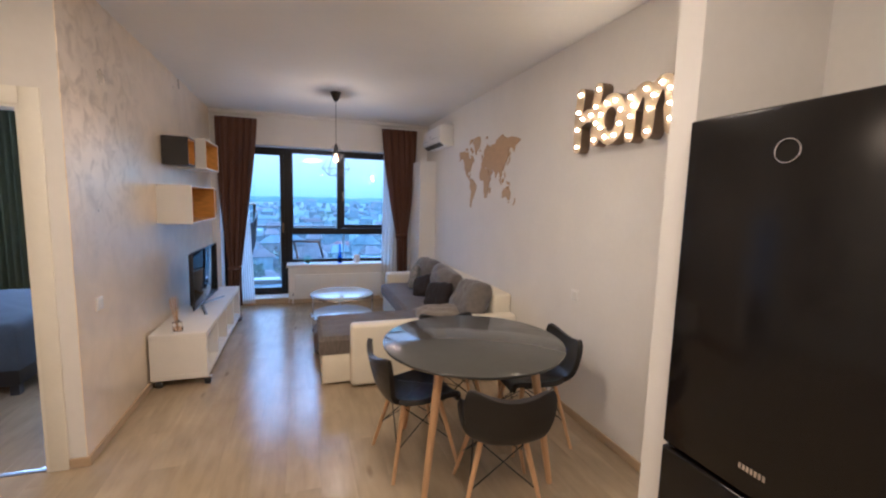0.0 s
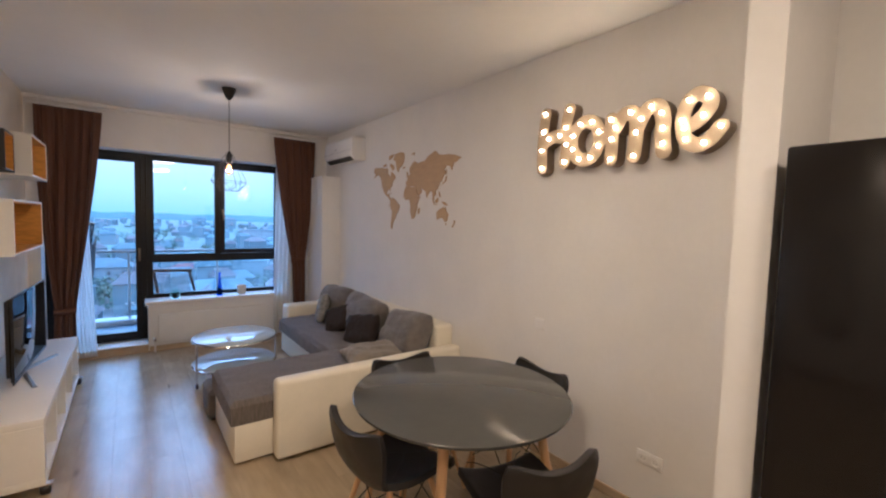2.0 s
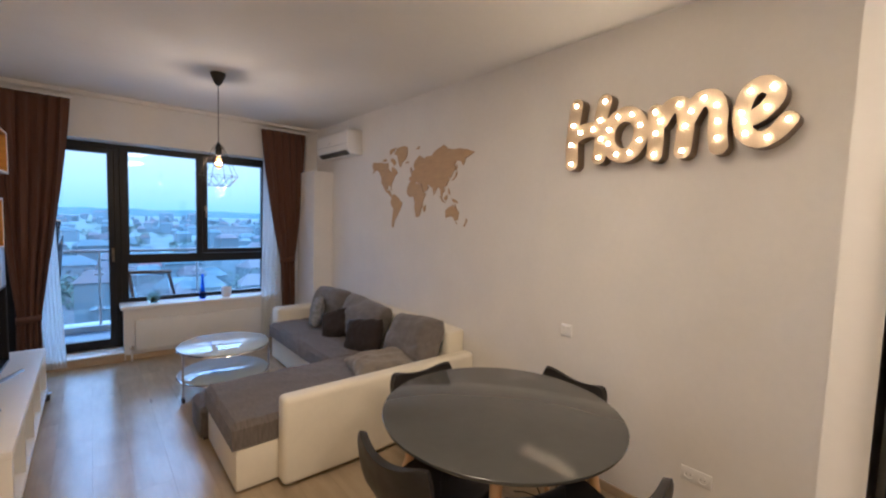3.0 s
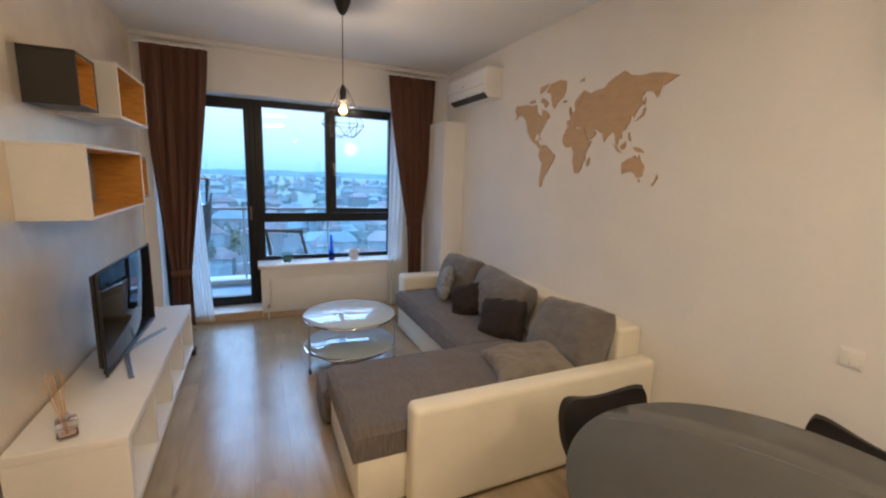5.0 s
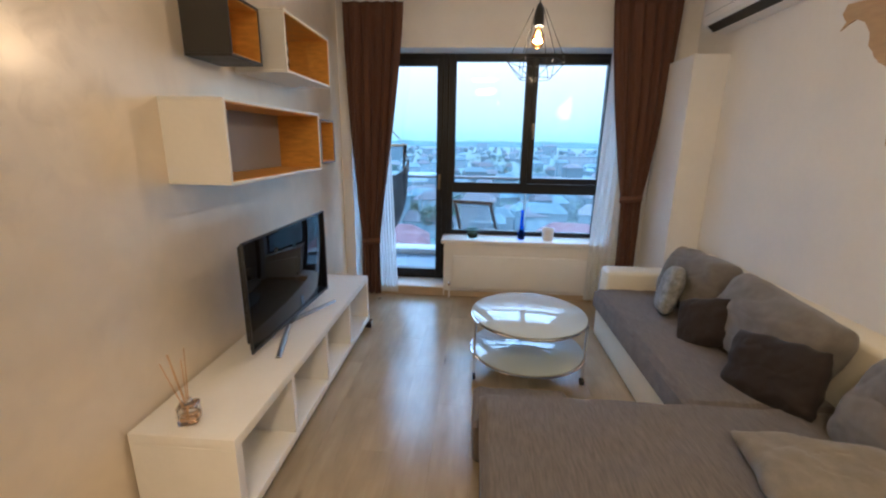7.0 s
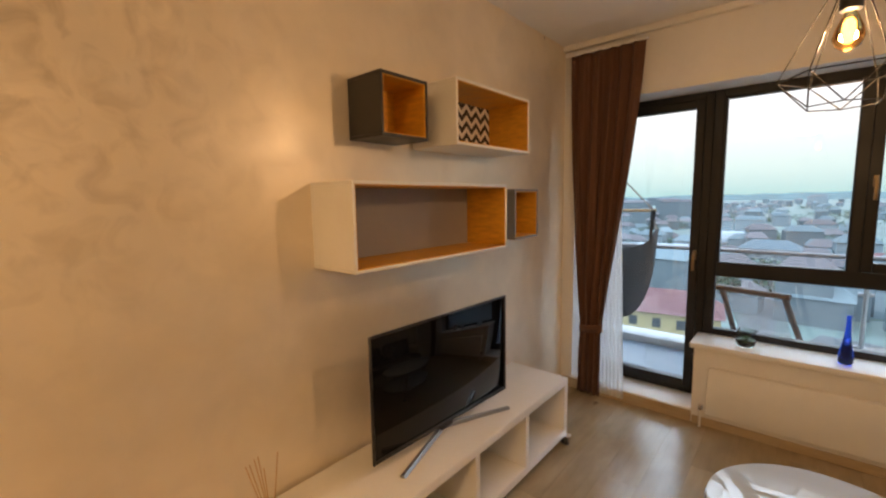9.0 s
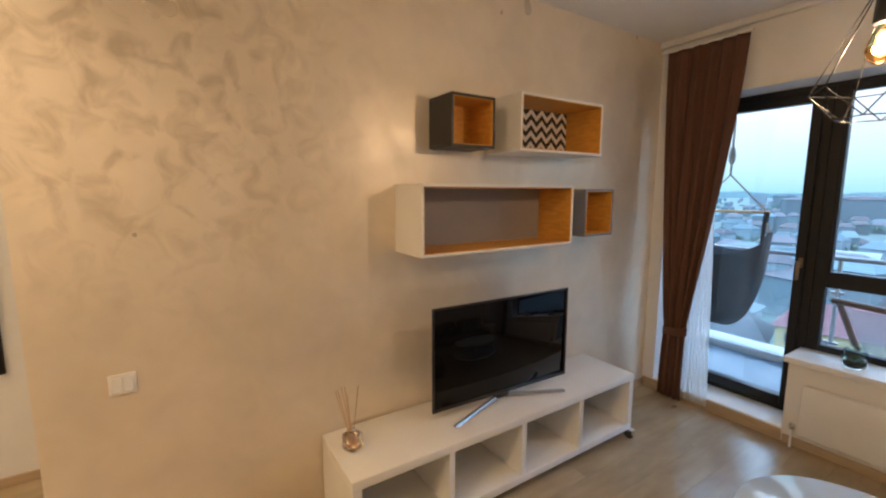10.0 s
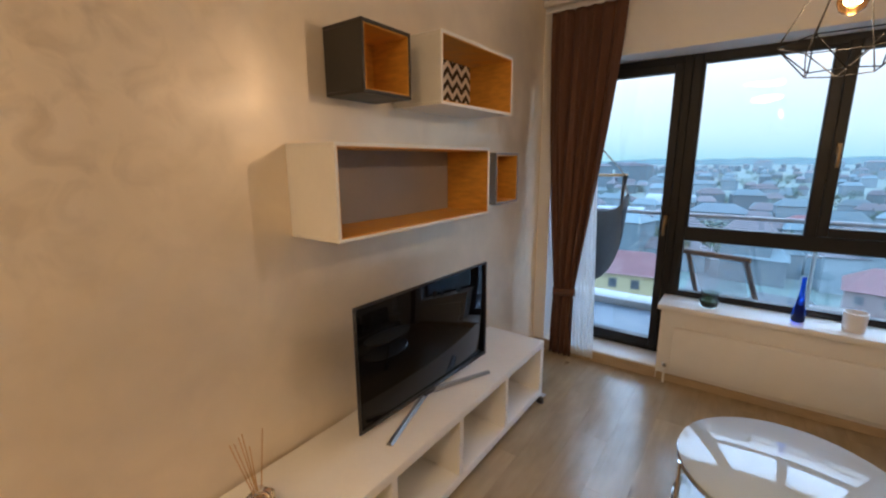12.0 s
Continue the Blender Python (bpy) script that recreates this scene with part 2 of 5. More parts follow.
GREYBACK = mat("grey_back_panel", (0.30, 0.27, 0.25), 0.6, vary=0.06)
CHARCOAL = mat("charcoal_lacquer", (0.028, 0.025, 0.024), 0.45, vary=0.1)
MIDGREY = mat("grey_lacquer", (0.20, 0.20, 0.21), 0.45, vary=0.08)
CHEVRON = chevron_material()
FRAME = mat("anthracite_profile", (0.009, 0.0095, 0.011), 0.42, vary=0.1, spec=0.35)
PANE = glass("window_glass", (0.97, 0.99, 0.99))
CURTAIN = mat("brown_curtain", (0.112, 0.048, 0.026), 0.85, vary=0.15, scale=30, bump=0.2, bump_scale=500, sheen=0.06)
SOFA_W = mat("cream_leatherette", (0.78, 0.73, 0.60), 0.48, vary=0.05, scale=6, bump=0.12, bump_scale=220)
SOFA_G = mat("taupe_weave", (0.145, 0.126, 0.112), 0.88, vary=0.36, scale=14, stretch=(8, 1, 1), bump=0.45, bump_scale=260, sheen=0.12)
CUSHION_G = mat("grey_weave", (0.150, 0.135, 0.122), 0.9, vary=0.22, scale=22, bump=0.45, bump_scale=300, sheen=0.25)
CUSHION_B = mat("pale_taupe_weave", (0.215, 0.188, 0.155), 0.9, vary=0.2, scale=20, bump=0.4, bump_scale=300, sheen=0.2)
CUSHION_D = mat("dark_brown_cloth", (0.020, 0.013, 0.012), 0.85, vary=0.2, scale=18, bump=0.35, bump_scale=240, sheen=0.05)
CUSHION_L = mat("light_grey_print", (0.26, 0.26, 0.26), 0.85, vary=0.55, scale=26, bump=0.3, bump_scale=240)
BLACKGLASS = mat("smoked_table_top", (0.070, 0.071, 0.066), 0.13, vary=0.08, scale=3, coat=0.0, spec=0.35)
LEATHER = mat("black_leatherette", (0.018, 0.0165, 0.0165), 0.40, vary=0.2, scale=14, bump=0.2, bump_scale=150, spec=0.4)
BEECH = mat("beech_wood", (0.58, 0.36, 0.17), 0.42, vary=0.16, scale=10, stretch=(5, 5, 0.6), bump=0.04)
WIRE = mat("black_wire", (0.015, 0.015, 0.015), 0.4, metal=0.3)
CHROME = mat("chrome", (0.78, 0.78, 0.80), 0.14, metal=1.0, vary=0.05)
MILKGLASS = mat("white_back_painted_glass", (0.52, 0.60, 0.65), -0.03, vary=0.02, coat=0.0, spec=0.8)
BLACKPLASTIC = mat("black_plastic", (0.012, 0.012, 0.013), 0.35, vary=0.1)
SCREEN = mat("dark_screen", (0.003, 0.003, 0.004), -0.02, vary=0.02, spec=0.22)
FRIDGE = mat("black_glass_door", (0.008, 0.007, 0.007), 0.16, vary=0.08, scale=2, spec=0.35)
PLASTICW = mat("white_plastic", (0.80, 0.79, 0.77), 0.35, vary=0.03)
MAPWOOD = mat("map_plywood", (0.50, 0.345, 0.19), 0.6, vary=0.12, scale=9, stretch=(1, 1, 4), bump=0.05)
SIGN = mat("brushed_brass_sign", (0.42, 0.335, 0.225), 0.42, metal=0.3, vary=0.15, scale=18)
SIGNSIDE = mat("sign_side_metal", (0.20, 0.15, 0.10), 0.4, metal=0.7, vary=0.15, scale=14)
BULBGLOW = glow("warm_led", (1.0, 0.66, 0.30), 72.0)
FILAMENT = glow("warm_filament", (1.0, 0.50, 0.13), 8.0)
AMBER = glass("amber_glass", (1.0, 0.58, 0.20))
CLEAR = glass("clear_glass", (0.98, 0.97, 0.94))
OIL = glass("amber_oil", (0.95, 0.72, 0.52), ior=1.40)
REED = mat("rattan_reed", (0.62, 0.40, 0.20), 0.7, vary=0.2)
BLUE = glass("cobalt_glass", (0.02, 0.12, 0.85))
TILE = mat("balcony_tile", (0.075, 0.105, 0.14), 0.45, vary=0.12, scale=5)
CONC = mat("painted_concrete", (0.27, 0.29, 0.30), 0.7, vary=0.08, bump=0.2)
TEAK = mat("dark_teak", (0.075, 0.045, 0.03), 0.5, vary=0.2, scale=12)
HAMMOCK = mat("charcoal_canvas", (0.020, 0.024, 0.028), 0.9, vary=0.2, scale=20, bump=0.3, bump_scale=200)
ROPE = mat("grey_rope", (0.30, 0.28, 0.26), 0.9, vary=0.2, scale=80, bump=0.5, bump_scale=300)
STEEL = mat("brushed_steel", (0.36, 0.37, 0.38), 0.36, metal=0.9)
MIRROR = mat("mirror_silver", (0.92, 0.93, 0.92), 0.02, metal=1.0, vary=0.01)
BEDBLUE = mat("navy_bedspread", (0.075, 0.090, 0.115), 0.9, vary=0.2, bump=0.3)
OLIVE = mat("olive_curtain", (0.12, 0.12, 0.055), 0.85, vary=0.2)


def sheer_material(name, color, thin, dense):
    """Loose weave: part of the light passes between the threads."""
    m = bpy.data.materials.new(name)
    m.use_nodes = True
    n, l = m.node_tree.nodes, m.node_tree.links
    n.clear()
    out = n.new("ShaderNodeOutputMaterial")
    mix = n.new("ShaderNodeMixShader")
    a = n.new("ShaderNodeBsdfTransparent")
    b2 = n.new("ShaderNodeMixShader")
    d = n.new("ShaderNodeBsdfDiffuse")
    tr = n.new("ShaderNodeBsdfTranslucent")
    d.inputs[0].default_value = tr.inputs[0].default_value = (*color, 1)
    weave = n.new("ShaderNodeTexNoise")
    weave.inputs["Scale"].default_value = 120
    rr = n.new("ShaderNodeMapRange")
    rr.inputs["To Min"].default_value, rr.inputs["To Max"].default_value = thin, dense
    l.new(weave.outputs["Fac"], rr.inputs["Value"])
    l.new(rr.outputs[0], mix.inputs[0])
    l.new(d.outputs[0], b2.inputs[1])
    l.new(tr.outputs[0], b2.inputs[2])
    l.new(a.outputs[0], mix.inputs[1])
    l.new(b2.outputs[0], mix.inputs[2])
    l.new(mix.outputs[0], out.inputs[0])
    return m


VOILE = sheer_material("white_voile", (0.85, 0.87, 0.88), 0.74, 0.92)
SLING = sheer_material("grey_mesh_sling", (0.22, 0.23, 0.24), 0.25, 0.5)


# ---- mesh helpers ----
def thing(name, at, label="", category="", turn=0.0, group="", kind=""):
    ob = new(name)
    ob.empty_display_size = 0.1
    ob.matrix_basis = pose(*at, 0, 0, turn)
    return tagged(ob, label, category, group, kind)


def finish(name, bm, material, smooth=True):
    bmesh.ops.recalc_face_normals(bm, faces=bm.faces)
    if smooth:
        for f in bm.faces:
            f.smooth = True
        for e in bm.edges:
            if len(e.link_faces) == 2 and e.calc_face_angle(0) > 0.7:
                e.smooth = False
    me = bpy.data.meshes.new(name)
    bm.to_mesh(me)
    bm.free()
    me.materials.append(material)
    return new(name, me)


def part(name, bm, material, parent=None, label="", smooth=True):
    ob = finish(name, bm, material, smooth)
    ob.parent = parent
    if label:
        ob["label"] = label
    return ob


def whole(name, bm, material, label="", category="", kind="", group="", smooth=True):
    return tagged(finish(name, bm, material, smooth), label, category, group, kind)


def box(x0, x1, y0, y1, z0, z1, bevel=0.0, seg=2, bm=None):
    bm = bm or bmesh.new()
    r = bmesh.ops.create_cube(bm, size=1)
    for v in r["verts"]:
        v.co = Vector(((x0 + x1) / 2 + v.co.x * (x1 - x0), (y0 + y1) / 2 + v.co.y * (y1 - y0), (z0 + z1) / 2 + v.co.z * (z1 - z0)))
    if bevel:
        edges = list({e for v in r["verts"] for e in v.link_edges})
        bmesh.ops.bevel(bm, geom=edges, offset=bevel, segments=seg, affect="EDGES", profile=0.5)
    return bm


def tube(pts, r, seg=8, bm=None, r2=None, closed=False):
    """A round bar along a line of points, tapering from r to r2."""
    bm = bm or bmesh.new()
    pts = [Vector(p) for p in pts]
    n = len(pts)
    rings = []
    ref = None
    for i, p in enumerate(pts):
        if closed:
            d = pts[(i + 1) % n] - pts[i - 1]
        else:
            d = pts[min(i + 1, n - 1)] - pts[max(i - 1, 0)]
        d.normalize()
        if ref is None:
            ref = Vector((0, 0, 1)) if abs(d.z) < 0.9 else Vector((1, 0, 0))
        a = d.cross(ref).normalized()
        b = d.cross(a).normalized()
        rad = r if r2 is None else r + (r2 - r) * i / (n - 1)
        rings.append([bm.verts.new(p + rad * (math.cos(2 * math.pi * k / seg) * a + math.sin(2 * math.pi * k / seg) * b)) for k in range(seg)])
    for i in range(n if closed else n - 1):
        q, w = rings[i], rings[(i + 1) % n]
        for k in range(seg):
            bm.faces.new((q[k], q[(k + 1) % seg], w[(k + 1) % seg], w[k]))
    if not closed:
        bm.faces.new(rings[0])
        bm.faces.new(rings[-1])
    return bm


def lathe(profile, seg=32, bm=None, at=(0, 0, 0)):
    """A turned body from (radius, height) pairs; ends close by themselves."""
    bm = bm or bmesh.new()
    rings = []
    for r, z in profile:
        rings.append([bm.verts.new((at[0] + r * math.cos(2 * math.pi * k / seg), at[1] + r * math.sin(2 * math.pi * k / seg), at[2] + z)) for k in range(seg)])
    for q, w in zip(rings, rings[1:]):
        for k in range(seg):
            bm.faces.new((q[k], q[(k + 1) % seg], w[(k + 1) % seg], w[k]))
    bm.faces.new(rings[0])
    bm.faces.new(rings[-1])
    return bm


def pillow(w, h, d, seed=0, n=44, pinch=0.06, soft=0.10, crease=0.17):
    """A stuffed cushion, w by h, d thick: soft rounds its corners off, pinch draws its sides in; with dents and creases."""
    bm = bmesh.new()
    rnd = random.Random(seed)
    sx, sy = rnd.uniform(0, 50), rnd.uniform(0, 50)
    for side in (1, -1):
        grid = []
        for i in range(n + 1):
            row = []
            for j in range(n + 1):
                u, v = 2 * i / n - 1, 2 * j / n - 1
                corner = soft * (u * u * v * v) ** 1.5
                x = u * w / 2 * (1 - pinch * (1 - v * v) * abs(u) ** 4 - corner)
                y = v * h / 2 * (1 - pinch * (1 - u * u) * abs(v) ** 4 - corner)
                t = (max(0, 1 - abs(u) ** 3.4) * max(0, 1 - abs(v) ** 3.4)) ** 0.5
                dent = crease * noise.noise(Vector((sx + u * 1.9, sy + v * 1.9, side * 3.0)))
                fold = 0.5 * crease * (abs(noise.noise(Vector((sx + u * 3.1 + v, sy + v * 2.2, 7.0 + side)))) - 0.2) + 0.28 * crease * max(0, 0.10 - abs(noise.noise(Vector((sx + u * 1.6 - v * 1.1, sy + v * 1.5 + u * 0.6, 17.0 + side))))) / 0.10
                wob = 0.012 * noise.noise(Vector((sx + u * 3, sy + v * 3, 11.0)))
                row.append(bm.verts.new((x + wob, y + 0.8 * wob, side * d / 2 * t * (1 + dent - fold))))
            grid.append(row)
        for i in range(n):
            for j in range(n):
                bm.faces.new((grid[i][j], grid[i + 1][j], grid[i + 1][j + 1], grid[i][j + 1]))
    bmesh.ops.remove_doubles(bm, verts=bm.verts, dist=0.0008)
    return bm


def slab(x0, x1, y0, y1, z0, z1, bulge=0.01, n=14, r=0.03, seed=0):
    """A soft upholstered block: rounded edges and a gently uneven top."""
    bm = bmesh.new()
    rnd = random.Random(seed)
    s = rnd.uniform(0, 40)
    nx = max(4, int((x1 - x0) / 0.03))
    ny = max(4, int((y1 - y0) / 0.03))
    grid = []
    for i in range(nx + 1):
        row = []
        for j in range(ny + 1):
            u, v = i / nx, j / ny
            edge = min(u * (x1 - x0), (1 - u) * (x1 - x0), v * (y1 - y0), (1 - v) * (y1 - y0))
            drop = r * (1 - min(1, edge / r)) ** 2 if r else 0
            z = z1 - drop + bulge * math.sin(math.pi * u) * math.sin(math.pi * v) + 0.006 * noise.noise(Vector((s + u * 7, v * 7, 1))) - 0.006 * max(0, 0.12 - abs(noise.noise(Vector((s + u * 4.0 + v * 2.5, v * 2.0, 5))))) / 0.12
            row.append(bm.verts.new((x0 + u * (x1 - x0), y0 + v * (y1 - y0), z)))
        grid.append(row)
    for i in range(nx):
        for j in range(ny):
            bm.faces.new((grid[i][j], grid[i + 1][j], grid[i + 1][j + 1], grid[i][j + 1]))
    loop = [grid[i][0] for i in range(nx + 1)] + [grid[nx][j] for j in range(1, ny + 1)] + [grid[i][ny] for i in range(nx - 1, -1, -1)] + [grid[0][j] for j in range(ny - 1, 0, -1)]
    low = [bm.verts.new((v.co.x, v.co.y, z0)) for v in loop]
    m = len(loop)
    for k in range(m):
        bm.faces.new((loop[k], loop[(k + 1) % m], low[(k + 1) % m], low[k]))
    bm.faces.new(low)
    return bm


def smooth_line(pts, steps=8, closed=False):
    """Points of a smooth curve through the given ones."""
    pts = [Vector(p) for p in pts]
    n = len(pts)
    out = []
    for i in range(n if closed else n - 1):
        p0 = pts[(i - 1) % n] if closed or i else pts[0]
        p1, p2 = pts[i], pts[(i + 1) % n]
        p3 = pts[(i + 2) % n] if closed or i + 2 < n else pts[-1]
        for k in range(steps):
            t = k / steps
            out.append(0.5 * (2 * p1 + (p2 - p0) * t + (2 * p0 - 5 * p1 + 4 * p2 - p3) * t * t + (3 * p1 - p0 - 3 * p2 + p3) * t ** 3))
    if not closed:
        out.append(pts[-1])
    return out


def prism(outline, depth, bm=None):
    """A flat outline in the y-z plane, given thickness along x from 0 to -depth."""
    bm = bm or bmesh.new()
    front = [bm.verts.new((-depth, y, z)) for y, z in outline]
    back = [bm.verts.new((0, y, z)) for y, z in outline]
    f = bm.faces.new(front)
    g = bm.faces.new(list(reversed(back)))
    m = len(outline)
    for k in range(m):
        bm.faces.new((front[k], back[k], back[(k + 1) % m], front[(k + 1) % m]))
    bm.normal_update()
    bmesh.ops.triangulate(bm, faces=[f, g], ngon_method="EAR_CLIP")
    return bm


# ---- structure ----
XW, XE, YN, ZC = -1.222, 1.96, 6.66, 2.83      # plaster wall, map wall, window wall, ceiling
YD = 2.82                                       # wall with the bedroom door
XH, YS = -2.42, -1.6                            # hall wall, wall behind


def wall(name, boxes, material, label):
    bm = bmesh.new()
    for b in boxes:
        box(*b, bm=bm)
    return whole(name, bm, material, label, "wall", "structure", smooth=False)


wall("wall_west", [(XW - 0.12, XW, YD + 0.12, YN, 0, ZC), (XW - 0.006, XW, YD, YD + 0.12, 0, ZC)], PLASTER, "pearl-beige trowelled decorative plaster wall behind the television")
wall("wall_east", [(XE, XE + 0.15, YS, YN, 0, ZC)], WALL, "plain white painted wall carrying the wooden map")
YO = YN + 0.32                                  # outer face of the window wall
wall("wall_north", [(-4.3, -3.1, YN, YO, 0, ZC), (-3.1, -1.9, YN, YO, 0, 0.9), (-3.1, -1.9, YN, YO, 2.2, ZC), (-1.9, -1.12, YN, YO, 0, ZC),
                    (-1.12, -0.21, YN, YO, -0.2, 0.085), (-1.12, 1.36, YN, YO, 2.373, ZC), (-0.21, 1.36, YN, YO, 0, 0.56), (1.36, XE + 0.15, YN, YO, 0, ZC)],
     WALL, "white painted window wall with a balcony door opening")
wall("wall_door", [(XH - 0.12, -2.26, YD, YD + 0.12, 0, ZC), (-2.26, -1.40, YD, YD + 0.12, 2.09, ZC), (-1.40, XW - 0.006, YD, YD + 0.12, 0, ZC)], WALL, "white hall wall with a doorway to the bedroom")
wall("wall_stub", [(1.318, XE, 1.099, 1.210, 0, ZC)], WALL, "short white partition beside the refrigerator")
wall("wall_hall", [(XH - 0.12, XH, YS, YD, 0, ZC)], WALL, "plain white hall wall")
wall("wall_south", [(XH - 0.12, XE + 0.15, YS - 0.12, YS, 0, ZC)], WALL, "plain white wall behind the kitchen")
wall("wall_bedroom", [(-4.42, -4.3, YD, YN, 0, ZC), (-4.3, XH - 0.12, YD, YD + 0.12, 0, ZC)], WALL, "plain white bedroom wall")
whole("ceiling", box(-4.42, XE + 0.15, YS - 0.12, YO, ZC, ZC + 0.2), CEIL, "smooth white painted ceiling", "ceiling", "structure", smooth=False)
wall("pipe_boxing", [(1.70, XE - 0.002, 6.13, YN - 0.002, 0, 2.22)], WALL, "white boxed-in pipe column in the corner")

# skirting boards
for k, b in enumerate([(XW, XW + 0.014, YD, YN - 0.001, 0, 0.06), (XE - 0.014, XE, 1.225, 6.129, 0, 0.06), (XH, XH + 0.014, YS, YD, 0, 0.06), (-1.31, XW + 0.014, YD - 0.014, YD, 0, 0.06),
                       (XW + 0.014, -0.212, YN - 0.014, YN, 0, 0.084), (1.318 - 0.014, 1.318, 1.099, 1.224, 0, 0.06), (1.318, XE - 0.014, 1.210, 1.224, 0, 0.06), (-0.205, 1.67, YN - 0.014, YN, 0, 0.06)]):
    whole("baseboard", box(*b, bevel=0.003, seg=1), SKIRT, "narrow light oak skirting board along the wall", "baseboard", "structure")

# crown line over the curtains
whole("trim", box(XW + 0.001, XE - 0.001, YN - 0.05, YN - 0.001, ZC - 0.045, ZC - 0.001, bevel=0.006), WALL, "white ceiling trim above the window", "trim", "structure")

# bedroom door casing
dc = thing("door_1", (-1.83, YD, 0), "open bedroom doorway with cream-painted casing", "doorway", kind="structure")
part("casing", box(0.43, 0.52, -0.018, 0, 0, 2.165, 0.004), TRIMW, dc)
part("casing", box(-0.52, -0.43, -0.018, 0, 0, 2.165, 0.004), TRIMW, dc)
part("casing_head", box(-0.43, 0.43, -0.018, 0, 2.075, 2.165, 0.004), TRIMW, dc)
part("jamb", box(0.412, 0.43, -0.01, 0.13, 0, 2.075), TRIMW, dc)
part("jamb", box(-0.43, -0.412, -0.01, 0.13, 0, 2.075), TRIMW, dc)
part("jamb_head", box(-0.412, 0.412, -0.01, 0.13, 2.057, 2.075), TRIMW, dc)
part("threshold_strip", box(-0.412, 0.412, 0.0, 0.04, 0.0005, 0.006, 0.002), STEEL, dc)

# ---- window and balcony door ----
YF0, YF1 = 6.915, 6.985


def ring(x0, x1, z0, z1, w, wb=None, y0=YF0, y1=YF1):
    """A rectangular frame of profile w (bottom rail wb)."""
    wb = wb or w
    bm = bmesh.new()
    box(x0, x0 + w, y0, y1, z0, z1, 0.004, 1, bm)
    box(x1 - w, x1, y0, y1, z0, z1, 0.004, 1, bm)
    box(x0 + w, x1 - w, y0 + 0.001, y1 - 0.001, z1 - w, z1, 0.004, 1, bm)
    box(x0 + w, x1 - w, y0 + 0.001, y1 - 0.001, z0, z0 + wb, 0.004, 1, bm)
    return bm


def pane(x0, x1, z0, z1, parent, y=6.95):
    p = part("pane", box(x0, x1, y - 0.003, y + 0.003, z0, z1), PANE, parent, smooth=False)
    p.visible_shadow = False
    return p


def handle(parent, x, z, material, y=YF0):
    bm = bmesh.new()
    box(x - 0.013, x + 0.013, y - 0.012, y, z - 0.035, z + 0.035, 0.004, 1, bm)
    tube([(x, y - 0.01, z), (x, y - 0.05, z)], 0.008, 8, bm)
    box(x - 0.010, x + 0.010, y - 0.062, y - 0.045, z - 0.115, z + 0.012, 0.006, 2, bm)
    return part("handle", bm, material, parent, "satin brass lever handle")


GILT = mat("satin_brass", (0.26, 0.19, 0.11), 0.42, metal=0.9)
bd = thing("door_2", (0, 0, 0), "glazed anthracite balcony door standing closed", "balcony door", kind="structure")
part("door_frame", ring(-1.12, -0.21, 0.085, 2.373, 0.055), FRAME, bd)
part("door_leaf", ring(-1.066, -0.262, 0.139, 2.316, 0.058, 0.066, YF0 - 0.018, YF1 - 0.01), FRAME, bd)
pane(-1.010, -0.318, 0.203, 2.260, bd)
handle(bd, -0.283, 1.19, GILT, YF0 - 0.018)
ww = thing("window_1", (0, 0, 0), "wide anthracite-framed window over a low sill", "window", kind="structure")
part("window_frame", ring(-0.21, 1.36, 0.60, 2.373, 0.062, 0.045), FRAME, ww)
part("transom", box(-0.148, 1.298, YF0 + 0.002, YF1 - 0.002, 1.042, 1.143, 0.004, 1), FRAME, ww)
part("mullion", box(0.54, 0.606, YF0 + 0.003, YF1 - 0.003, 1.138, 2.311, 0.004, 1), FRAME, ww)
part("sash", ring(0.596, 1.355, 1.148, 2.328, 0.056, None, YF0 - 0.016, YF1 - 0.012), FRAME, ww)
part("glazing_bead", ring(-0.172, 0.575, 1.108, 2.340, 0.040, None, YF0 + 0.006, YF1 - 0.006), FRAME, ww)
pane(-0.134, 0.538, 1.146, 2.302, ww)
pane(0.650, 1.300, 1.202, 2.274, ww)
pane(-0.148, 1.298, 0.643, 1.044, ww)
handle(ww, 0.628, 1.70, GILT, YF0 - 0.016)
part("window_sill", box(-0.238, 1.352, 6.625, YF0 + 0.01, 0.56, 0.60, 0.006), WHITE, ww, "white laminated window sill")
part("reveal", box(-1.12, 1.36, YN, YF0, 2.368, 2.372), WALL, ww)
part("parapet_panel", box(-0.212, 1.352, YN - 0.012, YN - 0.001, 0.061, 0.56), WALL, ww, "white wall below the sill")
part("step_sill", box(-1.12, -0.212, YN - 0.018, YF0, 0.086, 0.10, 0.003), WHITE, bd, "pale stone door sill")
# out-of-view opening, added so that daylight reaches the bedroom
bw = thing("window_2", (-2.5, YN, 0.9), "unseen bedroom window added to let daylight in", "window", kind="structure")
bm = bmesh.new()
for b in [(-0.6, -0.54, 0.08, 0.14, 0, 1.3), (0.54, 0.6, 0.08, 0.14, 0, 1.3), (-0.54, 0.54, 0.08, 0.14, 0, 0.06), (-0.54, 0.54, 0.08, 0.14, 1.24, 1.3)]:
    box(*b, bm=bm)
part("window_frame", bm, FRAME, bw)
p = part("pane", box(-0.54, 0.54, 0.105, 0.111, 0.06, 1.24), PANE, bw, smooth=False)
p.visible_shadow = False

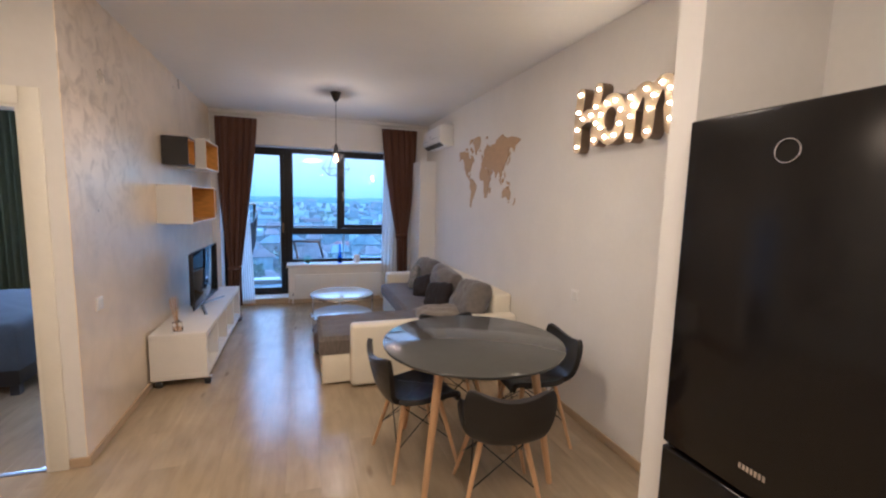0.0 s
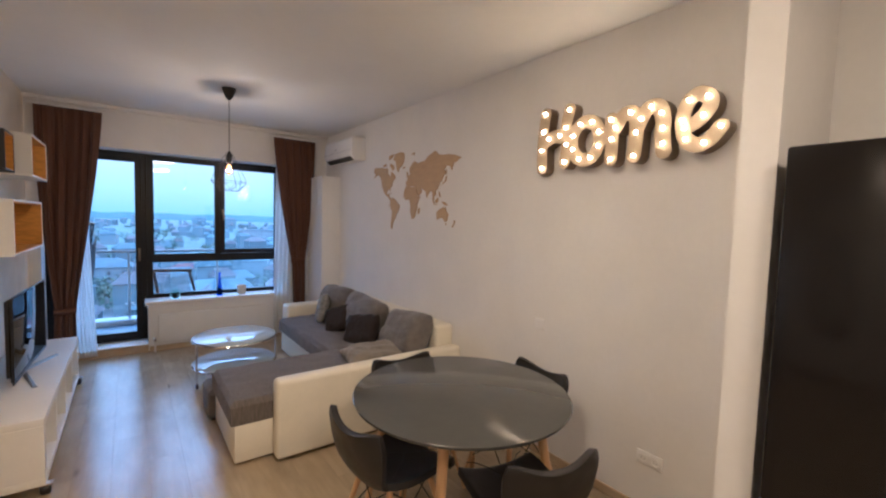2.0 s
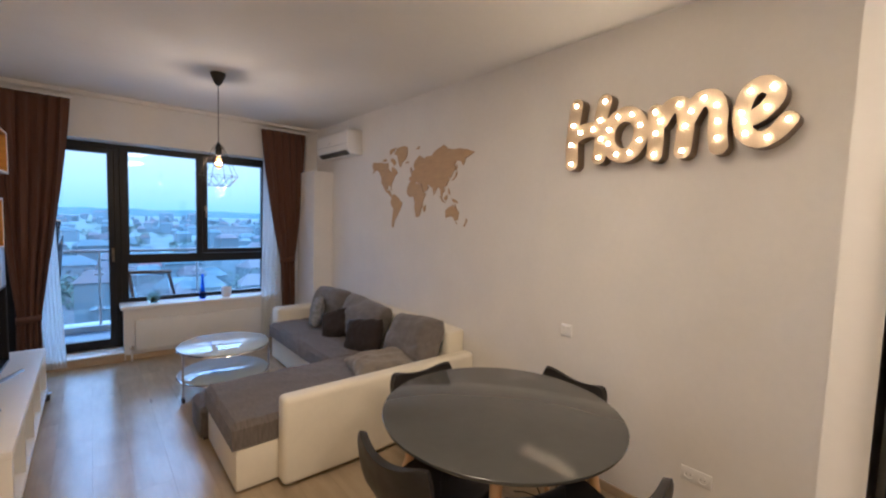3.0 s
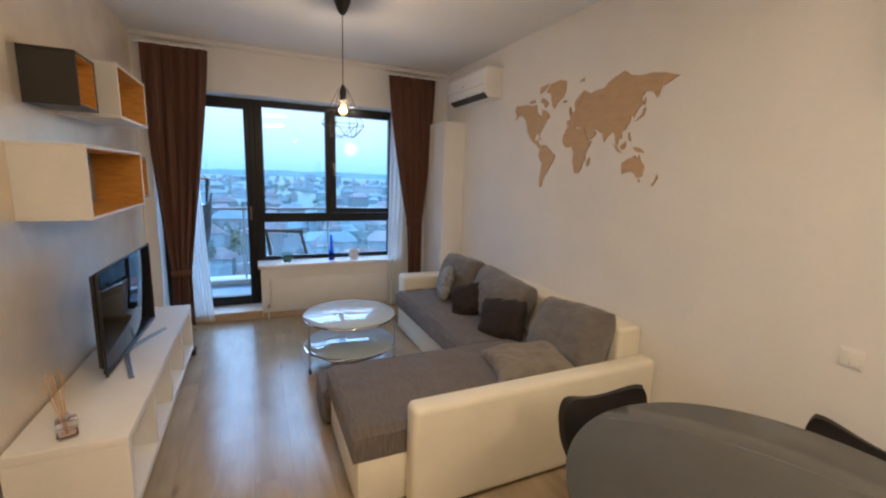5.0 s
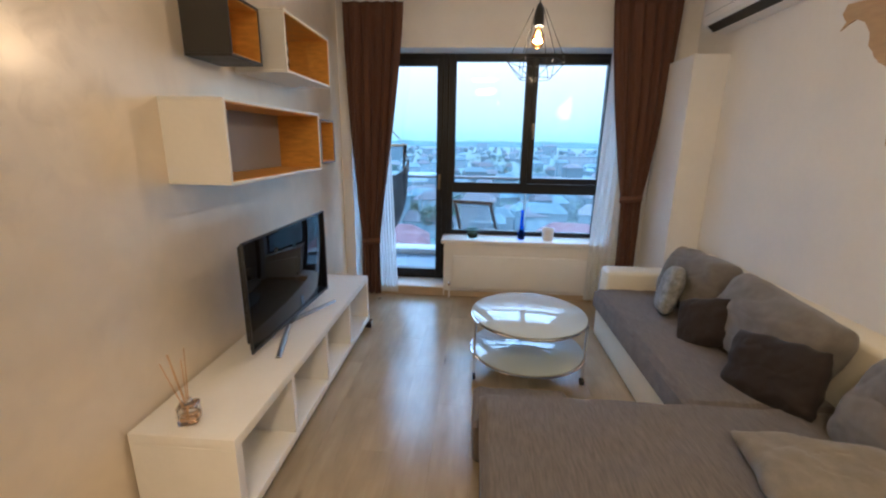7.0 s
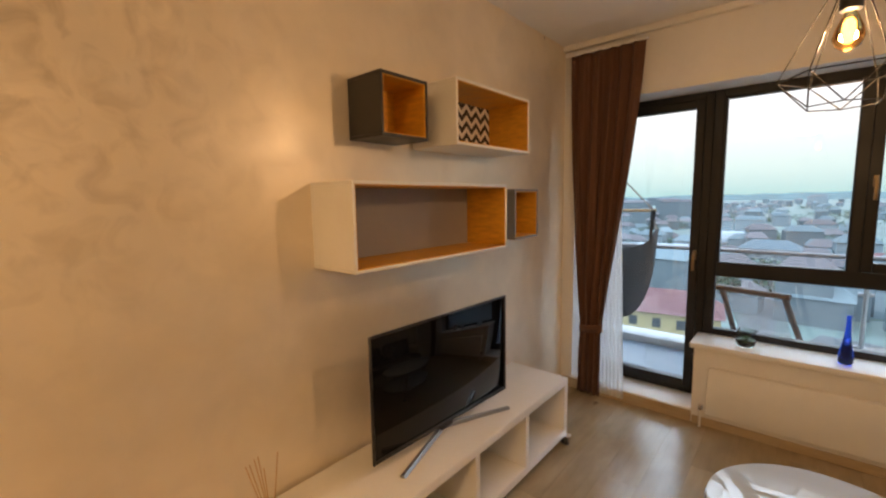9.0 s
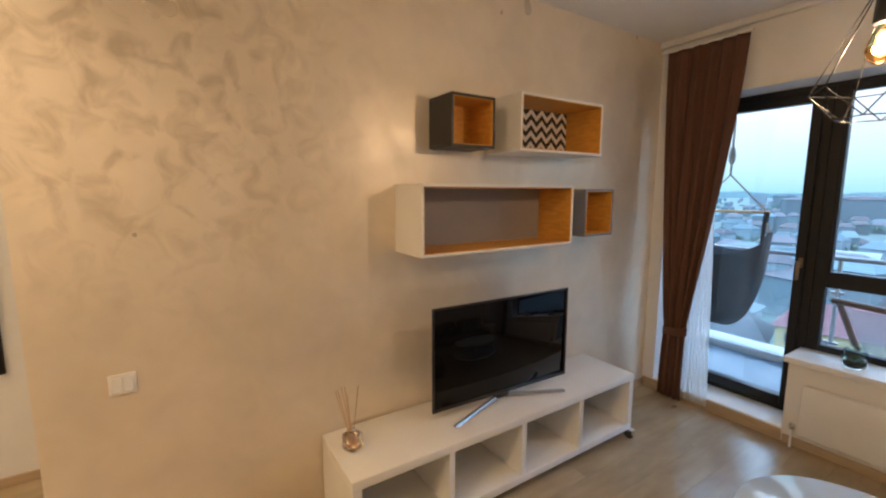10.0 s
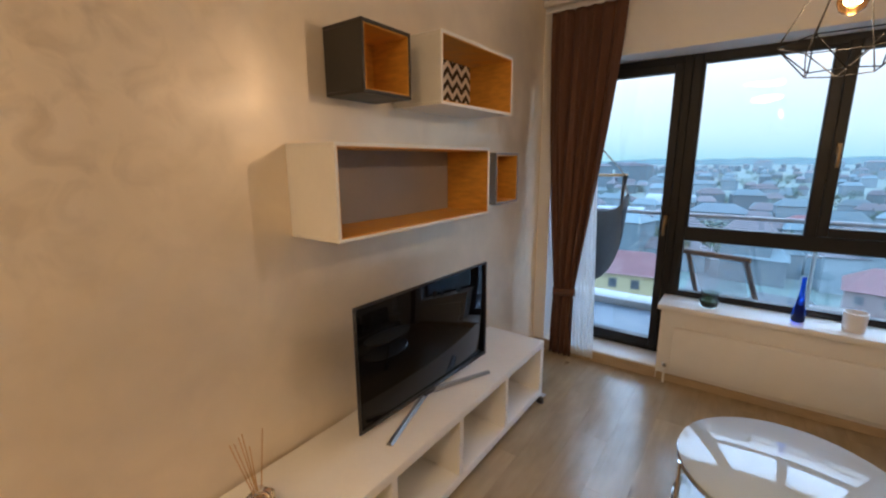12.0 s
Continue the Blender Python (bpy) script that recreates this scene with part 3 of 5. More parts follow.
# radiator under the sill
rad = thing("radiator", (0.54, YN - 0.013, 0.11), "white flat steel panel radiator under the window sill", "radiator")
part("panel", box(-0.655, 0.655, -0.055, -0.012, 0, 0.335, 0.008), PLASTICW, rad)
bm = bmesh.new()
for k in range(63):
    box(-0.640 + k * 0.0203, -0.627 + k * 0.0203, -0.048, -0.012, 0.334, 0.338, bm=bm)
part("top_grille", bm, PLASTICW, rad)
part("valve", lathe([(0.013, 0), (0.017, 0.004), (0.017, 0.035), (0.011, 0.042)], 14, at=(-0.69, -0.03, 0.015)), CHROME, rad, "chrome radiator valve")
part("pipe", tube([(-0.69, -0.03, -0.11), (-0.69, -0.03, 0.016)], 0.008), PLASTICW, rad)
part("bracket", box(-0.5, -0.46, -0.014, 0.0, 0.03, 0.30), PLASTICW, rad)

# ---- curtains ----


def curtain(name, top, tie, bottom, ztop, ztie, y, label, flip):
    c = thing(name, ((tie[0] + tie[1]) / 2, y, 0), label, "curtain")
    cx = (tie[0] + tie[1]) / 2
    bm = bmesh.new()
    nu, nv = 84, 60
    grid = []
    for i in range(nv + 1):
        z = ztop - (ztop - 0.02) * i / nv
        if z > ztie:
            s = (ztop - z) / (ztop - ztie)
            s = s ** 2.1
            x0 = top[0] + (tie[0] - top[0]) * s
            x1 = top[1] + (tie[1] - top[1]) * (((ztop - z) / (ztop - ztie)) ** (1.25))
            if flip:
                x0 = top[0] + (tie[0] - top[0]) * (((ztop - z) / (ztop - ztie)) ** 1.25)
                x1 = top[1] + (tie[1] - top[1]) * s
        else:
            s = (ztie - z) / ztie
            s = s ** 0.6
            x0 = tie[0] + (bottom[0] - tie[0]) * s
            x1 = tie[1] + (bottom[1] - tie[1]) * s
        row = []
        near = math.exp(-((z - ztie) / 0.12) ** 2)
        for j in range(nu + 1):
            u = j / nu
            amp = 0.021 * (1 - 0.45 * near) * (0.55 + 0.45 * min(1, (ztop - z) / 0.25))
            fold = math.sin(2 * math.pi * (u * 5.2 + 0.35 * math.sin(4 * u + 0.8 * z + 1)))
            fold += 0.30 * math.sin(2 * math.pi * (u * 13 + 0.5 * math.sin(5 * u) + 0.3 * z))
            x = x0 + (x1 - x0) * u + 0.006 * math.sin(40 * u + 2 * z)
            row.append(bm.verts.new((x - cx, amp * fold, z)))
        grid.append(row)
    for i in range(nv):
        for j in range(nu):
            bm.faces.new((grid[i][j], grid[i][j + 1], grid[i + 1][j + 1], grid[i + 1][j]))
    ob = part("drape", bm, CURTAIN, c)
    sol = ob.modifiers.new("thickness", "SOLIDIFY")
    sol.thickness = 0.003
    w = (tie[1] - tie[0]) / 2 + 0.008
    band = [(w * math.cos(a), 0.045 * math.sin(a), ztie) for a in [2 * math.pi * k / 28 for k in range(28)]]
    bm = bmesh.new()
    ra = [bm.verts.new((p[0], p[1], ztie + 0.032 + 0.01 * p[0] / w)) for p in band]
    rb = [bm.verts.new((p[0], p[1], ztie - 0.032 + 0.01 * p[0] / w)) for p in band]
    for k in range(28):
        bm.faces.new((ra[k], ra[(k + 1) % 28], rb[(k + 1) % 28], rb[k]))
    ob = part("tieback", bm, CURTAIN, c)
    sol = ob.modifiers.new("thickness", "SOLIDIFY")
    sol.thickness = 0.004
    return c


curtain("curtain", (-1.135, -0.602), (-1.024, -0.855), (-1.048, -0.852), 2.725, 0.575, 6.595, "long brown curtain tied back beside the balcony door", False)
curtain("curtain", (1.195, 1.755), (1.435, 1.625), (1.475, 1.625), 2.725, 1.06, 6.575, "long brown curtain tied back beside the sofa", True)


def voile(x0, x1, xb0, xb1, y, label):
    c = thing("sheer_curtain", ((x0 + x1) / 2, y, 0), label, "curtain")
    bm = bmesh.new()
    nu, nv = 60, 24
    grid = []
    for i in range(nv + 1):
        s = i / nv
        z = 2.72 - 2.69 * s
        a, b = x0 + (xb0 - x0) * s, x1 + (xb1 - x1) * s
        grid.append([bm.verts.new((a + (b - a) * j / nu - (x0 + x1) / 2, 0.009 * math.sin(j * 0.85 + 0.6 * math.sin(z * 3)), z)) for j in range(nu + 1)])
    for i in range(nv):
        for j in range(nu):
            bm.faces.new((grid[i][j], grid[i][j + 1], grid[i + 1][j + 1], grid[i + 1][j]))
    part("voile", bm, VOILE, c)


voile(-0.96, -0.78, -0.93, -0.68, 6.632, "white sheer curtain hanging behind the brown drape")
voile(1.235, 1.70, 1.200, 1.66, 6.612, "white sheer curtain hanging beside the window")
for x0, x1, y in ((-1.19, -0.58, 6.595), (1.16, 1.80, 6.575)):
    rail = thing("curtain_rail", ((x0 + x1) / 2, y, 2.727), "short white curtain track above the drape", "curtain rail")
    part("track", box((x0 - x1) / 2, (x1 - x0) / 2, -0.012, 0.012, 0, 0.018, 0.003), PLASTICW, rail)
    for k in (-0.22, 0.22):
        part("hanger", tube([(k, 0, 0.017), (k, 0, ZC - 2.727)], 0.004, 6), PLASTICW, rail)

# ---- television wall ----
st = thing("tv_stand", (-1.0, 4.83, 0), "long low white open-fronted stand on castors", "tv stand")
X0, X1, Y0, Y1, Z0, Z1 = -0.206, 0.218, -0.985, 0.995, 0.068, 0.464
part("top", box(X0, X1, Y0, Y1, Z1 - 0.045, Z1, 0.003), WHITE, st)
part("bottom", box(X0, X1, Y0, Y1, Z0, Z0 + 0.045, 0.003), WHITE, st)
part("back", box(X0, X0 + 0.012, Y0 + 0.045, Y1 - 0.045, Z0 + 0.045, Z1 - 0.045), WHITE, st)
for y in (Y0 + 0.0225, -0.477, 0.0, 0.472, Y1 - 0.0225):
    t = 0.0225 if abs(y) > 0.9 else 0.016
    part("upright", box(X0 + (0 if abs(y) > 0.9 else 0.012), X1 - 0.001, y - t, y + t, Z0 + 0.045, Z1 - 0.045, 0.002, 1), WHITE, st)
for sx in (-0.15, 0.212):
    for sy in (-0.955, 0.985):
        bm = bmesh.new()
        box(sx - 0.034, sx + 0.034, sy - 0.022, sy + 0.022, 0.060, 0.0678, bm=bm)
        box(sx - 0.032, sx - 0.0265, sy - 0.014, sy + 0.014, 0.028, 0.061, bm=bm)
        box(sx + 0.0265, sx + 0.032, sy - 0.014, sy + 0.014, 0.028, 0.061, bm=bm)
        w = part("castor", bm, CHROME, st)
        bm = lathe([(0.012, -0.026), (0.022, -0.024), (0.029, -0.014), (0.0295, -0.004), (0.0295, 0.004), (0.029, 0.014), (0.022, 0.024), (0.012, 0.026)], 20)
        bmesh.ops.rotate(bm, verts=bm.verts, matrix=Matrix.Rotation(radians(90), 3, "Y"))
        bmesh.ops.translate(bm, verts=bm.verts, vec=(sx, sy, 0.0295))
        part("wheel", bm, BLACKPLASTIC, w, "black rubber wheel")

tv = thing("television", (-0.968, 4.842, 0.464), "flat black television on a chrome chevron foot", "television", turn=-2.1)
part("housing", box(-0.035, -0.008, -0.46, 0.46, 0.10, 0.60, 0.008), BLACKPLASTIC, tv)
part("bezel", ring(-0.483, 0.483, 0.058, 0.621, 0.012, 0.018, -0.010, 0.004), BLACKPLASTIC, tv).matrix_basis = pose(0, 0, 0, 0, 0, 90)
part("screen", box(-0.012, 0.0005, -0.472, 0.472, 0.075, 0.610, 0.001), SCREEN, tv)
part("neck", box(-0.05, -0.02, -0.05, 0.05, 0.012, 0.12, 0.006), BLACKPLASTIC, tv)
bm = bmesh.new()
for s in (-1, 1):
    a, b = Vector((-0.045, 0.0, 0.019)), Vector((0.085, s * 0.395, 0.008))
    d = (b - a).normalized()
    side = Vector((-d.y, d.x, 0)) * 0.015
    q = []
    for p, hh in ((a, 0.020), (b, 0.011)):
        q.append([bm.verts.new(p + side - Vector((0, 0, 0.008))), bm.verts.new(p - side - Vector((0, 0, 0.008))), bm.verts.new(p - side * 0.5 + Vector((0, 0, hh - 0.008))), bm.verts.new(p + side * 0.5 + Vector((0, 0, hh - 0.008)))])
    for k in range(4):
        bm.faces.new((q[0][k], q[0][(k + 1) % 4], q[1][(k + 1) % 4], q[1][k]))
    bm.faces.new(q[0])
    bm.faces.new(q[1])
part("foot", bm, STEEL, tv, "polished chrome chevron foot")


def wall_box(name, y0, y1, z0, z1, depth, outer, label, back=None, panel=None):
    c = thing(name, (XW, (y0 + y1) / 2, z0), label, "wall shelf")
    hw, h, t = (y1 - y0) / 2, z1 - z0, 0.014
    part("top", box(0, depth, -hw, hw, h - t, h, 0.002, 1), outer, c)
    part("bottom", box(0, depth, -hw, hw, 0, t, 0.002, 1), outer, c)
    part("side", box(0, depth, -hw, -hw + t, t, h - t, 0.002, 1), outer, c)
    part("side", box(0, depth, hw - t, hw, t, h - t, 0.002, 1), outer, c)
    part("back", box(0, 0.012, -hw + t, hw - t, t, h - t), back or PINE, c)
    i = 0.004
    part("lining", box(0.012, depth - 0.004, hw - t - i, hw - t, t, h - t), PINE, c, "varnished pine lining")
    part("lining", box(0.012, depth - 0.004, -hw + t, -hw + t + i, t, h - t), PINE, c, "varnished pine lining")
    part("lining", box(0.012, depth - 0.004, -hw + t + i, hw - t - i, t, t + i), PINE, c, "varnished pine lining")
    part("lining", box(0.012, depth - 0.004, -hw + t + i, hw - t - i, h - t - i, h - t), PINE, c, "varnished pine lining")
    if panel:
        part("zigzag_panel", box(0.0125, 0.016, -hw + t + i, hw - t - i, t + i, h - t - i), panel, c, "black and white zigzag printed panel", smooth=False)
    return c


wall_box("wall_shelf_box", 4.489, 4.768, 1.900, 2.162, 0.218, CHARCOAL, "small charcoal cube shelf with pine inside on the plaster wall")
wall_box("wall_shelf_box", 4.886, 5.565, 1.892, 2.200, 0.290, WHITE, "white box shelf with a zigzag-printed back", panel=CHEVRON)
wall_box("wall_shelf_box", 4.280, 5.336, 1.357, 1.711, 0.280, WHITE, "long white box shelf with grey back and pine inside", back=GREYBACK)
wall_box("wall_shelf_box", 5.53, 5.820, 1.382, 1.690, 0.214, MIDGREY, "small grey cube shelf with pine inside on the plaster wall")

# reed diffuser on the stand
rd = thing("reed_diffuser", (-1.015, 3.935, 0.464), "small square glass reed diffuser with rattan sticks", "reed diffuser", turn=20)
part("bottle", box(-0.037, 0.037, -0.037, 0.037, 0, 0.082, 0.012, 3), CLEAR, rd)
part("oil", box(-0.028, 0.028, -0.028, 0.028, 0.006, 0.040, 0.008, 2), OIL, rd, "amber scented oil")
part("collar", lathe([(0.016, 0.081), (0.017, 0.083), (0.017, 0.10), (0.013, 0.102)], 20), CHROME, rd, "silver collar")
for k, (dx, dy) in enumerate([(-0.055, -0.045), (-0.045, 0.0), (-0.02, -0.06), (0.01, -0.03), (0.0, 0.045), (-0.03, -0.03)]):
    part("reed", tube([(0.003 * (k % 3 - 1), 0.002 * (k % 2), 0.02), (dx, dy, 0.285 + 0.012 * (k % 3))], 0.0022, 6), REED, rd)

# ---- sofa ----
sofa = thing("corner_sofa", (1.0, 4.6, 0), "corner sofa with cream leatherette frame and taupe woven seats", "sofa")


def S(b):
    return (b[0] - 1.0, b[1] - 1.0, b[2] - 4.6, b[3] - 4.6, b[4], b[5])


part("near_arm", box(*S((0.383, 1.952, 3.422, 3.545, 0.02, 0.565)), bevel=0.035, seg=4), SOFA_W, sofa)
part("far_arm", box(*S((1.175, 1.952, 5.885, 6.095, 0.02, 0.552)), bevel=0.035, seg=4), SOFA_W, sofa)
part("backrest", box(*S((1.76, 1.955, 3.549, 5.882, 0.02, 0.735)), bevel=0.03, seg=4), SOFA_W, sofa)
part("chaise_base", box(*S((0.150, 1.758, 3.549, 4.305, 0.02, 0.275)), bevel=0.012), SOFA_W, sofa)
part("seat_base", box(*S((1.105, 1.758, 4.308, 5.882, 0.02, 0.265)), bevel=0.012), SOFA_W, sofa)
part("chaise_cushion", slab(*S((0.130, 1.756, 3.549, 4.318, 0.277, 0.435)), seed=3, r=0.035), SOFA_G, sofa, "taupe woven chaise cushion")
part("seat_cushion", slab(*S((1.078, 1.756, 4.322, 5.881, 0.267, 0.420)), seed=4, r=0.035), SOFA_G, sofa, "taupe woven seat cushion")
for x, y in ((0.2, 3.65), (0.2, 4.17), (1.9, 3.6), (1.9, 6.0), (1.22, 6.0)):
    part("foot", box(x - 1.03, x - 0.97, y - 4.63, y - 4.57, 0, 0.02), BLACKPLASTIC, sofa)


# standing cushions: local x runs along the wall, local y up
def leaning(at, size, lean, twist, spin, material, label, seed, group=""):
    c = whole("cushion", pillow(*size, seed=seed), material, label, "cushion", group=group)
    m = Matrix.Rotation(radians(twist), 4, "Z") @ Matrix.Rotation(radians(-90), 4, "Z") @ Matrix.Rotation(radians(90 - lean), 4, "X") @ Matrix.Rotation(radians(spin), 4, "Z")
    c.matrix_basis = Matrix.Translation(at) @ m
    return c


leaning((1.655, 5.51, 0.615), (0.68, 0.45, 0.27), 20, 4, 2, CUSHION_G, "large grey woven back cushion against the sofa back", 11, "back cushions")
leaning((1.640, 4.73, 0.610), (0.86, 0.46, 0.29), 22, -2, -2, CUSHION_G, "large grey woven back cushion against the sofa back", 12, "back cushions")
leaning((1.635, 3.86, 0.612), (0.68, 0.46, 0.28), 27, -5, 7, CUSHION_G, "large grey woven back cushion near the arm", 13, "back cushions")
leaning((1.475, 4.42, 0.545), (0.43, 0.33, 0.15), 20, 20, 9, CUSHION_D, "dark brown square cushion leaning on a back cushion", 14)
leaning((1.455, 4.96, 0.545), (0.32, 0.30, 0.14), 26, 30, 22, CUSHION_D, "small dark brown cushion tipped on the seat", 15)
leaning((1.455, 5.44, 0.575), (0.38, 0.36, 0.13), 12, -22, 14, CUSHION_L, "light grey patterned cushion near the far arm", 16)
c = whole("cushion", pillow(0.49, 0.38, 0.15, seed=17, soft=-0.03, pinch=0.11, crease=0.3), CUSHION_B, "pale taupe cushion lying flat on the chaise", "cushion")
c.matrix_basis = pose(1.265, 3.785, 0.505, 4, -4, -14)

fs = thing("footstool", (0.36, 4.49, 0), "low taupe upholstered footstool behind the chaise", "footstool")
part("body", box(-0.255, 0.25, -0.165, 0.165, 0.02, 0.215, 0.018, 3), SOFA_G, fs)
part("pad", slab(-0.255, 0.25, -0.165, 0.165, 0.21, 0.250, r=0.03, seed=6), SOFA_G, fs)
for sx in (-0.21, 0.21):
    for sy in (-0.12, 0.12):
        part("foot", box(sx - 0.02, sx + 0.02, sy - 0.02, sy + 0.02, 0, 0.022), BLACKPLASTIC, fs)

# ---- coffee table ----
ct = thing("coffee_table", (0.468, 5.245, 0), "round two-tier glass coffee table with chrome frame on castors", "coffee table", turn=4)
for name, z, r in (("glass_top", 0.437, 0.382), ("glass_shelf", 0.186, 0.376)):
    part(name, lathe([(r - 0.004, z - 0.004), (r, z - 0.001), (r, z + 0.003), (r - 0.004, z + 0.006)], 72), MILKGLASS, ct, "white back-painted glass disc")
    part("rim", tube([(0.378 * math.cos(2 * math.pi * k / 64), 0.378 * math.sin(2 * math.pi * k / 64), z - 0.014) for k in range(64)], 0.009, 8, closed=True), CHROME, ct, "chrome ring")
for turn_a in (198, 334, 86):
    a = radians(turn_a)
    x, y = 0.384 * math.cos(a), 0.384 * math.sin(a)
    leg = part("leg", tube([(x, y, 0.055), (x, y, 0.430)], 0.010, 12), CHROME, ct)
    bm = lathe([(0.008, -0.01), (0.024, -0.009), (0.026, 0), (0.024, 0.009), (0.008, 0.01)], 18)
    bmesh.ops.rotate(bm, verts=bm.verts, matrix=Matrix.Rotation(radians(90), 3, "Y") )
    bmesh.ops.translate(bm, verts=bm.verts, vec=(x, y, 0.0265))
    part("castor", bm, BLACKPLASTIC, leg, "black castor wheel")

# ---- dining set ----
dt = thing("dining_table", (1.02, 2.305, 0), "round dark glossy dining table on splayed beech legs", "dining table")
part("tabletop", lathe([(0.53, 0.735), (0.561, 0.742), (0.565, 0.750), (0.565, 0.757), (0.561, 0.760)], 96), BLACKGLASS, dt, "dark grey glossy round top")
for k in range(4):
    a = radians(-50 + 90 * k)
    ca, sa = math.cos(a), math.sin(a)
    leg = part("leg", tube([(0.53 * ca, 0.53 * sa, 0.0), (0.40 * ca, 0.40 * sa, 0.70)], 0.017, 16, r2=0.026), BEECH, dt)
    part("bracket", tube([(0.402 * ca, 0.402 * sa, 0.69), (0.393 * ca, 0.393 * sa, 0.736)], 0.031, 16), BLACKPLASTIC, leg, "black metal bracket")


def chair():
    """A butterfly-backed shell chair on four splayed beech legs with crossed wires."""
    c = thing("dining_chair", (0, 0, 0), "black leatherette butterfly-back chair with beech legs", "chair", group="chairs round the dining table")
    prof = smooth_line([(0, 0.235, 0.425), (0, 0.20, 0.452), (0, 0.08, 0.448), (0, -0.06, 0.436), (0, -0.155, 0.445), (0, -0.20, 0.49), (0, -0.222, 0.55), (0, -0.243, 0.63), (0, -0.262, 0.706)], 5)
    n = len(prof) - 1
    nu = 20
    bm = bmesh.new()
    grid = []
    for i, p in enumerate(prof):
        s = i / n
        if s < 0.5:
            half = 0.205 - 0.02 * (1 - s / 0.5) ** 4 - 0.055 * max(0, (s - 0.25) / 0.25) ** 2
        else:
            q = (s - 0.5) / 0.5
            half = 0.155 + 0.062 * math.sin(min(1, q * 1.15) * math.pi / 2) - 0.022 * max(0, (q - 0.8) / 0.2) ** 2
        back = max(0, (s - 0.45) / 0.55)
        row = []
        for j in range(nu + 1):
            u = 2 * j / nu - 1
            x = half * u
            curl = abs(u) ** 2.2
            y = p.y + back * 0.045 * curl
            z = p.z + (1 - back) * 0.035 * curl * (1 if s > 0.08 else s / 0.08)
            if s > 0.8:
                z += 0.030 * (s - 0.8) / 0.2 * (abs(u) ** 2 * 1.6 - 0.7 * abs(u) ** 8)
            row.append(bm.verts.new((x, y, z)))
        grid.append(row)
    for i in range(n):
        for j in range(nu):
            bm.faces.new((grid[i][j], grid[i][j + 1], grid[i + 1][j + 1], grid[i + 1][j]))
    ob = part("shell", bm, LEATHER, c, "padded black leatherette shell")
    sol = ob.modifiers.new("padding", "SOLIDIFY")
    sol.thickness, sol.offset = 0.030, 1.0
    bev = ob.modifiers.new("round", "BEVEL")
    bev.width, bev.segments, bev.limit_method = 0.010, 3, "ANGLE"
    for d in (-1, 1):
        pts = []
        for q in range(9):
            i, u = 3 + round(q * 15 / 8), d * (-0.8 + 1.6 * q / 8)
            p = prof[i]
            pts.append((0.19 * u, p.y, p.z + 0.028 * abs(u) ** 2.2 + 0.0315))
        part("seam", tube(pts, 0.0022, 6), LEATHER, c, "stitched cross seam")
    bm = bmesh.new()
    box(-0.13, 0.13, -0.11, 0.13, 0.405, 0.420, 0.004, 1, bm)
    part("seat_plate", bm, WIRE, c, "black steel seat plate")
    feet, tops = [], []
    for sx in (-1, 1):
        for sy, fy in ((1, 0.215), (-1, -0.205)):
            f, t = Vector((sx * 0.215, fy, 0)), Vector((sx * 0.115, fy * 0.55, 0.415))
            part("leg", tube([f, t], 0.0095, 12, r2=0.016), BEECH, c)
            feet.append(f)
            tops.append(t)

    def along(k, s):
        return feet[k] + (tops[k] - feet[k]) * s

    for a, b in ((0, 2), (2, 0), (1, 3), (3, 1), (0, 1), (1, 0), (2, 3), (3, 2)):
        part("cross_wire", tube([along(a, 0.42), along(b, 0.97)], 0.0035, 6), WIRE, c)
    return c


ch = chair()
ch.matrix_basis = pose(1.00, 1.865, 0, 0, 0, -15)
copy_thing(ch, pose(0.662, 2.375, 0, 0, 0, -84))
copy_thing(ch, pose(1.50, 2.38, 0, 0, 0, 86))
copy_thing(ch, pose(1.065, 2.765, 0, 0, 0, 176))

# ---- wall pieces on the map wall ----
ac = thing("air_conditioner", (XE, 5.80, 2.375), "white split air conditioner mounted high on the wall", "air conditioner")
bm = bmesh.new()
prof = [(0.0, 0.0), (-0.13, 0.0), (-0.185, 0.045), (-0.20, 0.10), (-0.195, 0.25), (-0.17, 0.275), (0.0, 0.275)]
ends = []
for y in (-0.42, 0.42):
    ends.append([bm.verts.new((x, y, z)) for x, z in prof])
for k in range(len(prof)):
    bm.faces.new((ends[0][k], ends[0][(k + 1) % len(prof)], ends[1][(k + 1) % len(prof)], ends[1][k]))
bm.faces.new(ends[0])
bm.faces.new(ends[1])
bmesh.ops.bevel(bm, geom=bm.edges[:], offset=0.012, segments=3, affect="EDGES", profile=0.5)
part("casing", bm, PLASTICW, ac)
bm = box(-0.19, -0.125, -0.37, 0.36, -0.004, 0.004)
bmesh.ops.rotate(bm, verts=bm.verts, cent=(-0.157, 0, 0), matrix=Matrix.Rotation(radians(39), 3, "Y"))
bmesh.ops.translate(bm, verts=bm.verts, vec=(-0.002, 0, 0.020))
part("outlet_slot", bm, BLACKPLASTIC, ac, "dark air outlet")
part("louvre", box(-0.205, -0.198, -0.39, 0.39, 0.062, 0.098, 0.003, 1), PLASTICW, ac, "white louvre flap")
part("badge", box(-0.2035, -0.1985, 0.02, 0.05, 0.15, 0.158), MIDGREY, ac)
part("front_groove", box(-0.2005, -0.197, -0.405, 0.405, 0.112, 0.115), MIDGREY, ac)


